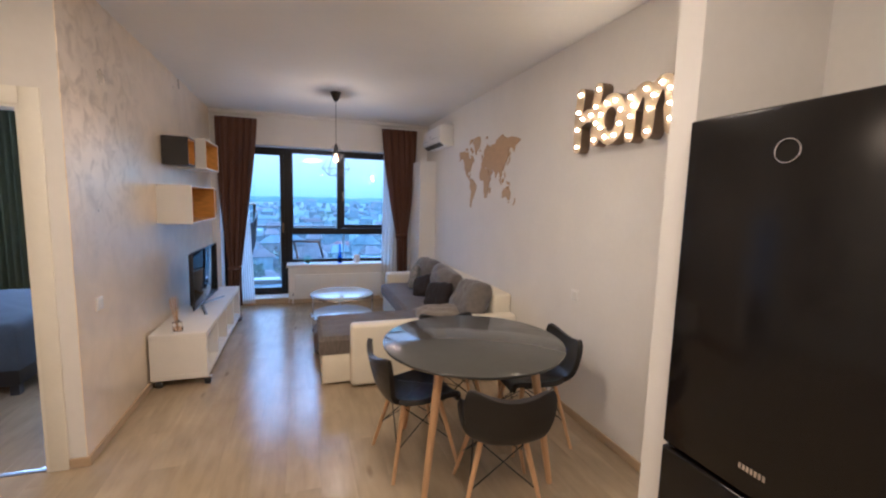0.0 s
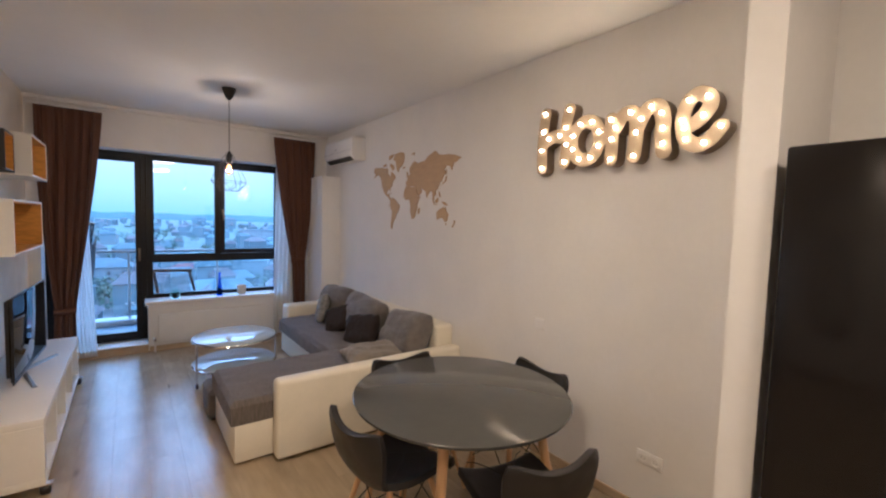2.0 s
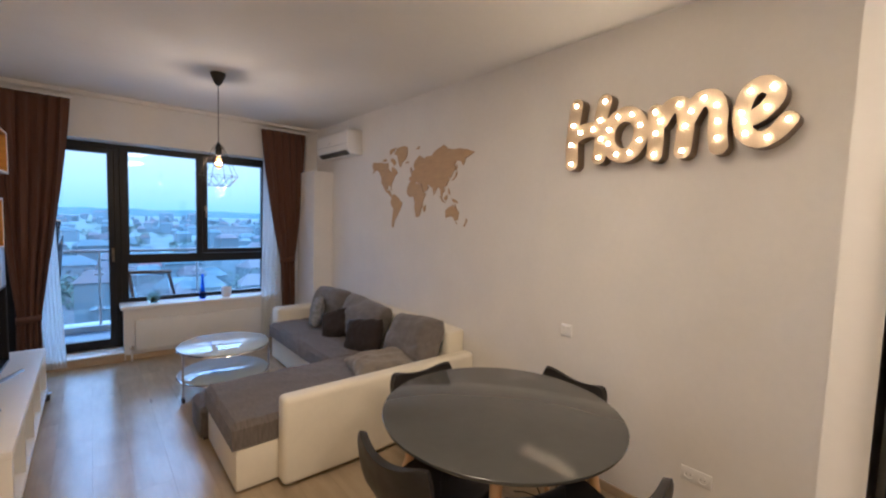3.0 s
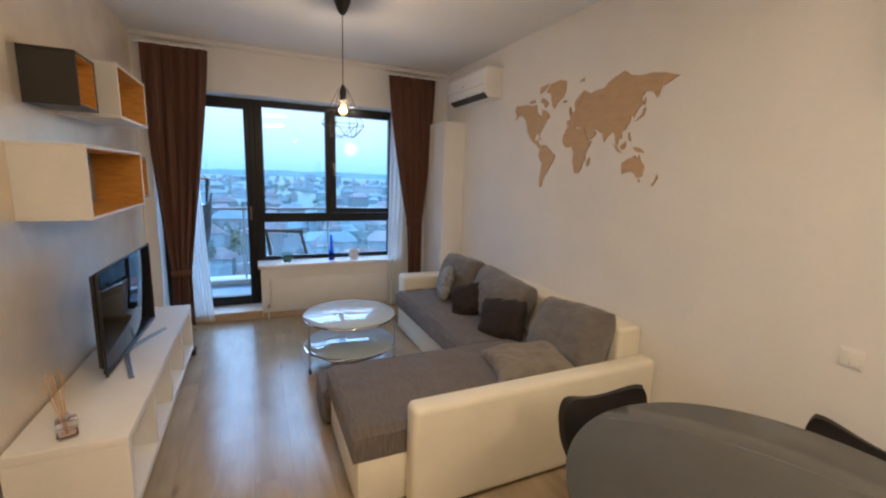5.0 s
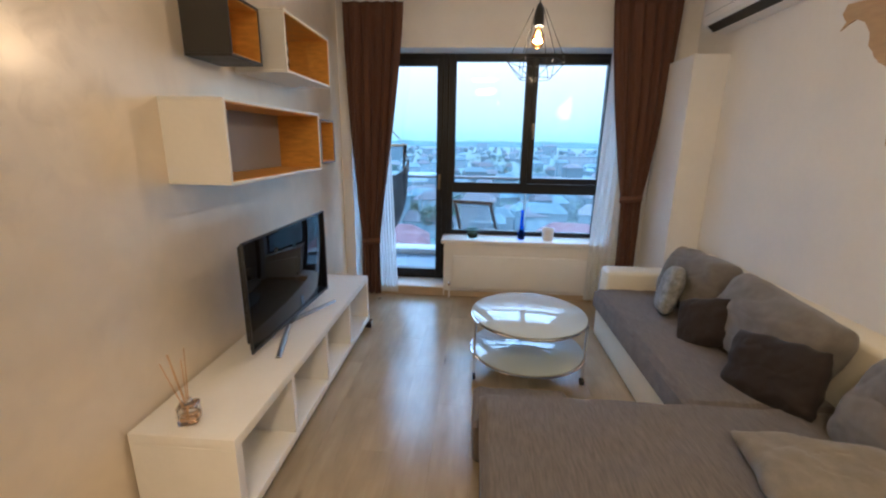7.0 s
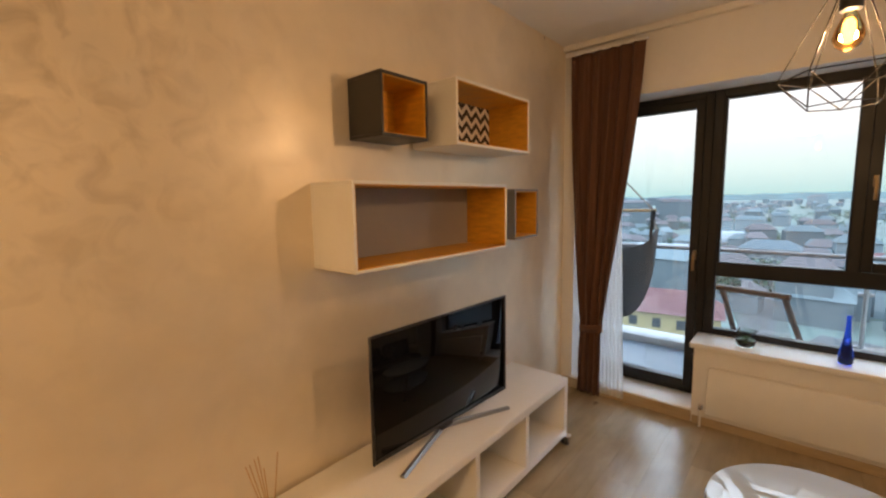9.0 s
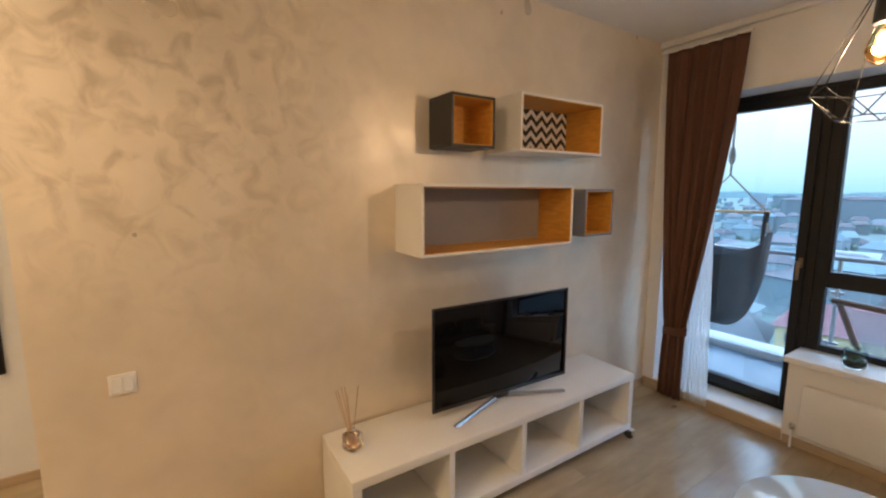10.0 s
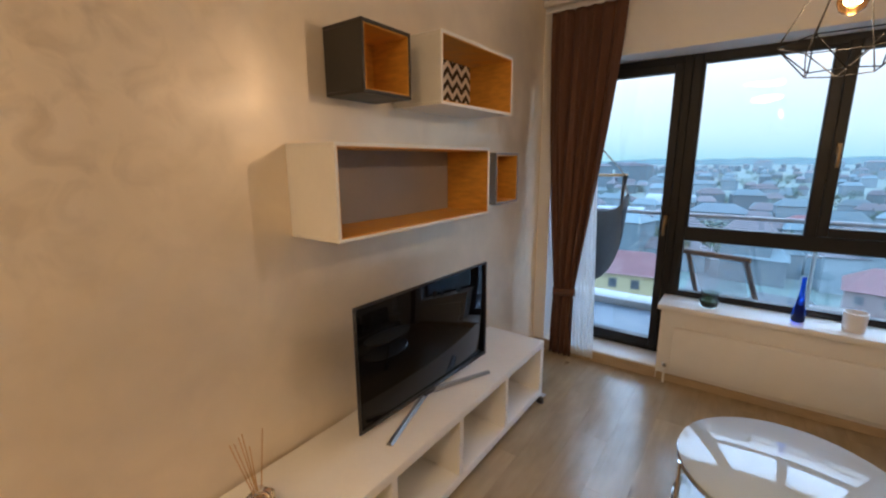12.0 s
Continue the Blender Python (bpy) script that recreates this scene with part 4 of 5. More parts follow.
def plate(name, at, normal, w, h, label, category, kind):
    """A wall plate on a wall that faces +x or -x."""
    c = thing(name, at, label, category)
    s = normal
    part("frame", box(min(0, s * 0.009), max(0, s * 0.009), -w / 2, w / 2, -h / 2, h / 2, 0.003), PLASTICW, c)
    if kind == "switch":
        for k in (-1, 1):
            part("rocker", box(min(s * 0.008, s * 0.0125), max(s * 0.008, s * 0.0125), k * w * 0.21 - w * 0.19, k * w * 0.21 + w * 0.19, -h * 0.38, h * 0.38, 0.002, 1), PLASTICW, c)
    else:
        for k in (-1, 1):
            bm = lathe([(0.0215, -0.001), (0.023, 0.003), (0.020, 0.0035), (0.0185, 0.0008)], 24)
            bmesh.ops.rotate(bm, verts=bm.verts, matrix=Matrix.Rotation(radians(90 * s), 3, "Y"))
            bmesh.ops.translate(bm, verts=bm.verts, vec=(s * 0.009, k * w * 0.235, 0))
            well = part("socket_well", bm, PLASTICW, c)
            bm = bmesh.new()
            for q in (-1, 1):
                tube([(s * 0.006, k * w * 0.235 + q * 0.0095, 0), (s * 0.0102, k * w * 0.235 + q * 0.0095, 0)], 0.0028, 8, bm)
            part("contact_hole", bm, MIDGREY, well)
    return c


plate("light_switch", (XW, 3.085, 0.926), 1, 0.088, 0.082, "white double light switch on the plaster wall", "light switch", "switch")
plate("light_switch", (XE, 2.571, 0.942), -1, 0.082, 0.082, "white light switch on the map wall", "light switch", "switch")
plate("wall_socket", (XE, 1.745, 0.338), -1, 0.148, 0.076, "white double power socket low on the wall", "socket", "socket")

# wooden world map: outlines in degrees of longitude and latitude
LAND = {
    "north_america": [-166, 66, -162, 71, -140, 70, -125, 70, -112, 68, -96, 68, -94, 60, -85, 56, -80, 52, -79, 62, -70, 60, -62, 57, -56, 52, -65, 48, -70, 43, -76, 36, -81, 30, -81, 25, -84, 30, -95, 29, -97, 22, -91, 19, -87, 21, -83, 15, -77, 9, -81, 6.5, -87, 11, -95, 15, -105, 20, -111, 25, -115, 31, -122, 37, -124, 47, -133, 56, -145, 60, -155, 58, -164, 55, -158, 60],
    "greenland": [-54, 68, -58, 75, -70, 77, -60, 82, -35, 83, -20, 81, -19, 75, -26, 69, -40, 65, -44, 60, -50, 63],
    "south_america": [-78, 8, -72, 12, -62, 10, -51, 4, -44, -2, -35, -6, -39, -16, -47, -25, -54, -34, -62, -40, -66, -46, -68, -54, -73, -53, -74, -44, -71, -30, -70, -18, -77, -12, -81, -5, -79, 1],
    "eurasia": [-9, 37, -9, 43, -1, 44, -4, 48, 4, 52, 9, 55, 6, 58, 6, 62, 14, 67, 25, 71, 40, 67, 55, 69, 68, 69, 73, 72, 88, 75, 103, 77.5, 114, 74, 130, 72, 150, 72, 170, 70, 190, 66, 178, 63, 166, 61, 161, 52, 154, 58, 142, 59, 136, 54, 141, 49, 132, 43, 127, 35, 122, 39, 121, 31, 114, 22, 107, 20, 109, 12, 103, 10, 103, 2, 98, 9, 96, 17, 90, 22, 80, 14, 77, 8, 72, 20, 62, 25],
    "arabia": [61, 25.5, 57, 27, 52, 26, 59, 22, 52, 16, 44, 13, 36, 27, 35, 33, 36, 36.5, 27, 37, 28, 41, 33, 43, 30, 46, 22, 39, 19, 41, 14, 45, 17, 40, 12, 44, 3, 42.5, 0, 39, -5, 36, -8, 37.5, 2, 45, 20, 49, 45, 45],
    "africa": [-6, 35, 10, 37, 11, 33, 20, 31, 32, 31, 37, 21, 43, 12, 51, 11, 42, -1, 39, -8, 40, -16, 35, -21, 32, -28, 26, -34, 18, -34, 12, -18, 13, -8, 9, 1, 8, 5, -7, 4.5, -14, 10, -17, 15, -16, 23, -10, 31],
    "australia": [114, -22, 122, -17, 129, -15, 136, -12, 140, -17, 142.5, -11, 146, -19, 153, -26, 150, -37, 143, -39, 138, -34, 131, -31.5, 124, -33, 116, -35],
    "madagascar": [44, -17, 49.5, -12, 50, -16, 47, -25, 44, -24],
    "borneo": [109, 1, 114, 4.5, 118, 6.5, 118, 0, 114, -4, 110, -2.5],
    "sumatra": [95, 5.5, 100, 2, 106, -5, 115, -8.5, 106, -7, 100, -2],
    "new_guinea": [131, -1, 138, -2, 147, -6, 150, -10, 143, -8.5, 138, -8, 133, -4],
    "philippines": [120, 18, 122, 18, 124, 12, 126, 6.5, 122, 8, 121, 13],
    "japan": [130, 31, 136, 35, 141, 38, 142, 44, 145, 44, 142, 36, 136, 33.5],
    "sakhalin": [142, 46, 144, 50, 143, 54, 141.5, 51],
    "new_zealand": [166.5, -46, 171, -42, 173, -39, 173, -35, 176, -38, 173, -42, 169, -47],
    "britain": [-5, 50, 1, 51.5, -2, 56, -4, 58.5, -6, 55],
    "iceland": [-23, 64, -22, 66, -15, 66, -14.5, 64.5],
    "scandinavia": [12, 56, 17, 57, 19, 62, 25, 66, 24, 68, 12, 65, 8, 58.5],
    "cuba": [-84, 22, -80, 23.2, -75, 20.5, -77, 20],
    "baffin": [-80, 73, -70, 71, -62, 66, -70, 63, -75, 67, -85, 70],
    "arctic_isle": [-120, 72, -105, 73.5, -100, 70.5, -115, 70],
    "ellesmere": [-88, 77, -75, 79, -65, 82.5, -88, 81.5],
    "svalbard": [12, 78, 24, 80, 22, 77.5],
    "tasmania": [145, -41, 148, -41, 147, -43.5],
}
wm = thing("world_map", (XE - 0.0005, 4.381, 1.816), "cut plywood world map in separate continents on the wall", "wall map")


def miller(lat):
    return math.degrees(1.25 * math.asinh(math.tan(0.8 * radians(lat))))


def coast(deg, seed):
    """Degrees to metres on the wall, with a slightly ragged shore."""
    rnd = random.Random(seed)
    pts = [Vector((-lon * 0.00458, (miller(lat) * 0.00480), 0)) for lon, lat in zip(deg[::2], deg[1::2])]
    out = []
    for a, b in zip(pts, pts[1:] + pts[:1]):
        out.append((a.x, a.y))
        if (b - a).length > 0.030:
            d = (b - a)
            nrm = Vector((-d.y, d.x, 0)).normalized()
            q = a + d * rnd.uniform(0.4, 0.6) + nrm * rnd.uniform(-0.003, 0.003)
            out.append((q.x, q.y))
    return out


for k, (name, deg) in enumerate(LAND.items()):
    depth = 0.006 + 0.0005 * (k % 9) + 0.0002 * (k // 9)
    part(name, prism([(y, z + 0.030) for y, z in coast(deg, k)], depth), MAPWOOD, wm, smooth=False)

# ---- illuminated word sign ----
sg = thing("light_up_sign", (XE - 0.015, 2.033, 2.008), "light-up metal word sign with small warm bulbs", "sign")


def ribbon(pts, w, d, lift):
    """A flat letter stroke with rounded ends: pts run in the wall plane, x to the right, y up."""
    line = smooth_line([(x, y, 0) for x, y in pts], 7)
    ext = []
    a, b = (line[0] - line[1]).normalized(), (line[-1] - line[-2]).normalized()
    for s in (0.96, 0.8, 0.5, 0.2):
        ext.append((line[0] + a * w * 0.5 * s, math.sqrt(max(0.02, 1 - s * s))))
    body = [(p, 1.0) for p in line]
    tail = [(line[-1] + b * w * 0.5 * s, math.sqrt(max(0.02, 1 - s * s))) for s in (0.2, 0.5, 0.8, 0.96)]
    full = ext + body + tail
    bm = bmesh.new()
    rows = []
    n = len(full)
    for i, (p, k) in enumerate(full):
        t = (full[min(i + 1, n - 1)][0] - full[max(i - 1, 0)][0]).normalized()
        nrm = Vector((-t.y, t.x, 0)) * (w * 0.5 * k)
        q = []
        for s in (1, -1):
            c = p + nrm * s
            q += [bm.verts.new((-d - lift - 0.0022 * i / n, -c.x, c.y)), bm.verts.new((0.012, -c.x, c.y))]
        rows.append(q)
    for r, s in zip(rows, rows[1:]):
        bm.faces.new((r[0], r[2], s[2], s[0]))
        bm.faces.new((r[1], s[1], s[3], r[3]))
        bm.faces.new((r[0], s[0], s[1], r[1]))
        bm.faces.new((r[2], r[3], s[3], s[2]))
    for r in (rows[0], rows[-1]):
        bm.faces.new((r[0], r[1], r[3], r[2]))
    return bm


def oval(cx, cy, rx, ry, a0, a1, n=14):
    return [(cx + rx * math.cos(radians(a0 + (a1 - a0) * k / n)), cy + ry * math.sin(radians(a0 + (a1 - a0) * k / n))) for k in range(n + 1)]


STROKES = {
    "letter_h": [[(-0.492, 0.025), (-0.496, 0.16), (-0.484, 0.30), (-0.474, 0.365)], [(-0.295, 0.36), (-0.315, 0.26), (-0.305, 0.14), (-0.315, 0.05)], [(-0.478, 0.185), (-0.40, 0.215), (-0.315, 0.205)]],
    "letter_o": [oval(-0.172, 0.158, 0.092, 0.112, 0, 360)],
    "letter_m": [[(-0.004, 0.035), (-0.002, 0.14), (-0.010, 0.25)], [(0.02, 0.20), (0.06, 0.262), (0.115, 0.262), (0.135, 0.20), (0.135, 0.11), (0.13, 0.04)], [(0.145, 0.19), (0.19, 0.268), (0.25, 0.268), (0.275, 0.20), (0.275, 0.12), (0.285, 0.045)]],
    "letter_e": [[(0.378, 0.142), (0.44, 0.172), (0.482, 0.222), (0.480, 0.268), (0.435, 0.294), (0.388, 0.262), (0.366, 0.175), (0.386, 0.090), (0.44, 0.055), (0.495, 0.078), (0.535, 0.128)]],
}
for k, (name, strokes) in enumerate(STROKES.items()):
    strokes = [[(1.05 * x, 1.05 * y) for x, y in s] for s in strokes]
    letter = None
    for j, s in enumerate(strokes):
        ob = part(name if j == 0 else "stroke", ribbon(s, (0.088, 0.084, 0.084, 0.074)[k], 0.064, 0.0015 * j + 0.0035 * k), SIGN, letter or sg)
        ob.data.materials.append(SIGNSIDE)
        for f in ob.data.polygons:
            if abs(f.normal.x) < 0.5:
                f.material_index = 1
        letter = letter or ob
        line = smooth_line([(x, y, 0) for x, y in s], 12)
        total = sum((b - a).length for a, b in zip(line, line[1:]))
        count = max(2, round(total / 0.088))
        closed = name == "letter_o"
        marks = [(q + 0.5) / count for q in range(count)] if closed or j == 2 else [q / (count - 1) for q in range(count)]
        for m in marks:
            run, want = 0.0, m * total
            for a, b in zip(line, line[1:]):
                step = (b - a).length
                if run + step >= want - 1e-6:
                    p = a + (b - a) * ((want - run) / step if step else 0)
                    break
                run += step
            bm = lathe([(0.0085, 0.0), (0.0085, 0.006), (0.0065, 0.011), (0.0025, 0.0135)], 12)
            bmesh.ops.rotate(bm, verts=bm.verts, matrix=Matrix.Rotation(radians(-90), 3, "Y"))
            bmesh.ops.translate(bm, verts=bm.verts, vec=(-0.0675 - 0.0015 * j - 0.0035 * k, -p.x, p.y))
            part("bulb", bm, BULBGLOW, letter)

# ---- pendant lamp ----
pl = thing("pendant_lamp", (0.382, 5.03, ZC), "pendant lamp with a geometric black wire cage and glowing bulb", "pendant lamp")
part("ceiling_rose", lathe([(0.012, -0.105), (0.03, -0.085), (0.058, -0.02), (0.060, -0.001)], 32), BLACKPLASTIC, pl, "black conical ceiling rose")
part("cord", tube([(0, 0, -0.10), (0, 0, -0.58)], 0.0032, 8), WIRE, pl)
part("lamp_holder", lathe([(0.006, -0.575), (0.014, -0.585), (0.024, -0.62), (0.026, -0.685), (0.020, -0.690)], 24), BLACKPLASTIC, pl)
bl = part("bulb", lathe([(0.014, -0.688), (0.018, -0.703), (0.032, -0.735), (0.036, -0.758), (0.028, -0.783), (0.010, -0.795)], 28), AMBER, pl, "amber glass bulb")
bl.visible_shadow = False
fl = part("filament", lathe([(0.004, -0.71), (0.009, -0.722), (0.011, -0.75), (0.008, -0.768), (0.003, -0.772)], 14), FILAMENT, bl, "glowing filament")
fl.visible_shadow = False


def hexagon(r, z, n=6, turn=0):
    return [Vector((r * math.cos(2 * math.pi * k / n + turn), r * math.sin(2 * math.pi * k / n + turn), z)) for k in range(n)]


ra, rb, rc = hexagon(0.03, -0.60), hexagon(0.155, -0.860), hexagon(0.088, -0.945, turn=math.pi / 6)
bars = []
for k in range(6):
    bars += [(ra[k], rb[k]), (rb[k], rb[(k + 1) % 6]), (rb[k], rc[k]), (rb[(k + 1) % 6], rc[k]), (rc[k], rc[(k + 1) % 6])]
for a, b in bars:
    part("cage_wire", tube([a, b], 0.0020, 6), WIRE, pl)

# ---- window sill pieces ----
bt = thing("bottle", (0.565, 6.765, 0.60), "tall cobalt blue glass bottle on the sill", "bottle")
part("glass_body", lathe([(0.03, 0.0), (0.036, 0.01), (0.038, 0.06), (0.024, 0.12), (0.014, 0.20), (0.011, 0.285), (0.013, 0.29), (0.013, 0.30)], 28), BLUE, bt)
pt = thing("flower_pot", (0.07, 6.765, 0.60), "small glass pot with moss on the sill", "pot")
part("pot", lathe([(0.046, 0), (0.056, 0.012), (0.062, 0.06), (0.054, 0.112), (0.049, 0.112), (0.053, 0.05)], 24), glass("green_glass", (0.72, 0.86, 0.80)), pt)
bm = bmesh.new()
rnd = random.Random(5)
for k in range(40):
    a, r = rnd.uniform(0, 6.28), rnd.uniform(0, 0.040)
    r0 = bmesh.ops.create_icosphere(bm, subdivisions=1, radius=rnd.uniform(0.004, 0.009))
    bmesh.ops.translate(bm, verts=r0["verts"], vec=(r * math.cos(a), r * math.sin(a), 0.035 + rnd.uniform(0, 0.03)))
part("moss", bm, mat("moss", (0.06, 0.11, 0.03), 0.9), pt, "dark green moss")
cp = thing("candle_holder", (0.83, 6.765, 0.60), "small white ceramic candle holder on the sill", "candle holder")
part("cup", lathe([(0.046, 0), (0.054, 0.008), (0.060, 0.118), (0.055, 0.120), (0.050, 0.04)], 28), PLASTICW, cp)
part("candle", lathe([(0.048, 0.04), (0.048, 0.09), (0.004, 0.093)], 24), WHITE, cp)

# ---- refrigerator ----
fr = thing("refrigerator", (1.25, 0.76, 0), "tall glossy black fridge-freezer beside the partition", "refrigerator")
part("cabinet", box(0.055, 0.66, -0.298, 0.298, 0.04, 1.905, 0.006), CHARCOAL, fr)
d1 = part("door", box(0.0, 0.052, -0.30, 0.30, 0.775, 1.912, 0.010, 3), FRIDGE, fr, "glossy black upper door")
d2 = part("door", box(0.0, 0.052, -0.30, 0.30, 0.05, 0.760, 0.010, 3), FRIDGE, fr, "glossy black freezer door")
part("plinth", box(0.04, 0.62, -0.29, 0.29, 0, 0.04), BLACKPLASTIC, fr)
part("ring_mark", tube([(-0.002, -0.012 + 0.032 * math.cos(2 * math.pi * k / 40), 1.784 + 0.032 * math.sin(2 * math.pi * k / 40)) for k in range(40)], 0.0022, 6, closed=True), CHROME, d1, "thin silver ring emblem")
for k in range(7):
    part("badge_bar", box(-0.002, 0.001, 0.018 - k * 0.0115 - 0.004, 0.018 - k * 0.0115 + 0.004, 0.848, 0.866), CHROME, d1)

# ---- hall mirror and bedroom ----
mi = thing("wall_mirror", (XH, 2.15, 0.67), "tall rectangular mirror in a slim black frame", "mirror")
part("mirror_frame", (lambda bm: [box(0, 0.026, -0.30, -0.275, 0, 1.585, 0.004, 1, bm), box(0, 0.026, 0.275, 0.30, 0, 1.585, 0.004, 1, bm), box(0, 0.0255, -0.275, 0.275, 0, 0.025, 0.004, 1, bm), box(0, 0.0255, -0.275, 0.275, 1.56, 1.585, 0.004, 1, bm)][0])(bmesh.new()), FRAME, mi)
part("mirror_glass", box(0.002, 0.010, -0.275, 0.275, 0.025, 1.56), MIRROR, mi, smooth=False)
bed = thing("bed", (-2.75, 4.75, 0), "made bed with a navy blue spread", "bed")
part("bed_base", box(-0.8, 0.62, -0.75, 0.75, 0.08, 0.30, 0.02), CHARCOAL, bed)
part("mattress", slab(-0.78, 0.60, -0.74, 0.74, 0.30, 0.55, r=0.06), WALL, bed)
part("bedspread", slab(-0.80, 0.64, -0.78, 0.78, 0.22, 0.585, bulge=0.02, r=0.07, seed=8), BEDBLUE, bed, "navy blue bedspread")
for x in (-0.75, 0.57):
    for y in (-0.7, 0.7):
        part("leg", box(x - 0.03, x + 0.03, y - 0.03, y + 0.03, 0, 0.08), CHARCOAL, bed)
oc = thing("bedroom_curtain", (-3.36, 6.50, 0), "olive green curtain by the bedroom window", "curtain")
bm = bmesh.new()
grid = [[bm.verts.new((-0.22 + 0.44 * j / 40, 0.03 * math.sin(j * 0.95), z)) for j in range(41)] for z in (0.02, 0.9, 1.8, 2.6)]
for a, b in zip(grid, grid[1:]):
    for j in range(40):
        bm.faces.new((a[j], a[j + 1], b[j + 1], b[j]))
part("drape", bm, OLIVE, oc).modifiers.new("thickness", "SOLIDIFY").thickness = 0.004

# ---- balcony ----
whole("balcony_slab", box(-2.6, 2.6, YO, 8.30, -0.25, 0.02), TILE, "grey-blue tiled balcony floor", "balcony floor", "structure", smooth=False)
whole("balcony_kerb", box(-2.6, 2.6, 8.14, 8.42, 0.021, 0.10, 0.01), CONC, "white painted balcony edge", "kerb", "structure")
whole("balcony_ceiling", box(-2.6, 2.6, YO, 7.9, 2.85, 3.05), CONC, "white underside of the balcony above", "ceiling", "structure", smooth=False)
br = thing("balcony_railing", (0, 8.22, 0.10), "dark steel balcony railing with glass panels", "railing")
part("top_rail", tube([(-2.6, 0, 0.99), (2.6, 0, 0.99)], 0.021, 12), MIDGREY, br)
for x in (-2.35, -0.39, 0.755, 1.9):
    post = part("post", tube([(x, 0, 0.0), (x, 0, 0.99)], 0.017, 10), STEEL, br)
    for z in (0.22, 0.68):
        part("clamp", box(x - 0.05, x + 0.05, -0.012, 0.012, z - 0.012, z + 0.012, 0.003, 1), STEEL, post)
for a, b in ((-2.3, -0.44), (-0.34, 0.705), (0.805, 1.85)):
    g = part("glass_panel", box(a, b, -0.004, 0.004, 0.06, 0.86), PANE, br, smooth=False)
    g.visible_shadow = False

hm = thing("hammock_chair", (-0.974, 7.60, 0.498), "charcoal canvas hammock chair hanging on ropes", "hammock chair")
part("spreader_bar", tube([(-0.42, 0, 1.0), (0.24, 0, 1.0)], 0.014, 10), BEECH, hm, "pale wooden spreader bar")
part("hanging_rope", tube([(-0.09, 0, 1.33), (-0.09, 0, 2.35)], 0.010, 8), ROPE, hm)
part("knot", lathe([(0.008, 1.42), (0.026, 1.45), (0.03, 1.50), (0.02, 1.56), (0.01, 1.58)], 12, at=(-0.09, 0, 0)), ROPE, hm)
for s in (-0.40, 0.22):
    part("rope", tube([(-0.09, 0, 1.33), (s, 0, 1.0)], 0.007, 8), ROPE, hm)
    part("tassel", tube([(s, 0, 1.0), (s - 0.01, -0.01, 0.86), (s - 0.02, 0.0, 0.72)], 0.024, 8, r2=0.012), HAMMOCK, hm)
bm = bmesh.new()
nu, nv = 24, 16
grid = []
for i in range(nu + 1):
    u = i / nu
    row = []
    for j in range(nv + 1):
        v = 2 * j / nv - 1
        x = -0.40 + 0.66 * u
        sag = 0.90 * (1 - (2 * u - 1) ** 2) ** 0.42
        z = 0.82 - sag * (0.22 + 0.78 * (1 - v * v) ** 0.6) + 0.012 * math.sin(9 * v + 5 * u)
        y = v * (0.06 + 0.26 * math.sin(math.pi * u))
        row.append(bm.verts.new((x, y, z)))
    grid.append(row)
for i in range(nu):
    for j in range(nv):
        bm.faces.new((grid[i][j], grid[i + 1][j], grid[i + 1][j + 1], grid[i][j + 1]))
part("canvas_seat", bm, HAMMOCK, hm).modifiers.new("thickness", "SOLIDIFY").thickness = 0.006
for k in range(6):
    v = -1 + 2 * k / 5
    for s, x in ((0.22, 0.255), (-0.40, -0.40)):
        part("cord", tube([(s, 0, 0.95), (x, v * 0.05, 0.81)], 0.003, 5), ROPE, hm)

dk = thing("deck_chair", (0.12, 7.35, 0.02), "dark teak folding deck chair with grey mesh sling", "deck chair", turn=-16)
for s in (-0.20, 0.20):
    part("back_rail", tube([(s, -0.22, 0.885), (s * 1.25, 0.40, 0.10)], 0.020, 8), TEAK, dk)
    part("seat_rail", tube([(s * 0.9, -0.05, 0.02), (s * 0.9, 0.42, 0.42)], 0.018, 8), TEAK, dk)
part("top_bar", tube([(-0.235, -0.225, 0.89), (0.235, -0.225, 0.89)], 0.022, 10), TEAK, dk)
part("front_bar", tube([(-0.25, 0.40, 0.10), (0.25, 0.40, 0.10)], 0.018, 8), TEAK, dk)
part("sling", box(-0.175, 0.175, -0.004, 0.004, 0, 0.90), SLING, dk).matrix_basis = pose(0, 0.36, 0.13, 37.5, 0, 0)
side = thing("side_table", (0.86, 7.55, 0.02), "small dark side table on the balcony", "side table")
part("top", lathe([(0.16, 0.44), (0.165, 0.445), (0.165, 0.46), (0.16, 0.465)], 28), BLACKPLASTIC, side)
for k in range(3):
    a = 2.1 * k
    part("leg", tube([(0.14 * math.cos(a), 0.14 * math.sin(a), 0), (0.10 * math.cos(a), 0.10 * math.sin(a), 0.44)], 0.012, 8), BLACKPLASTIC, side)

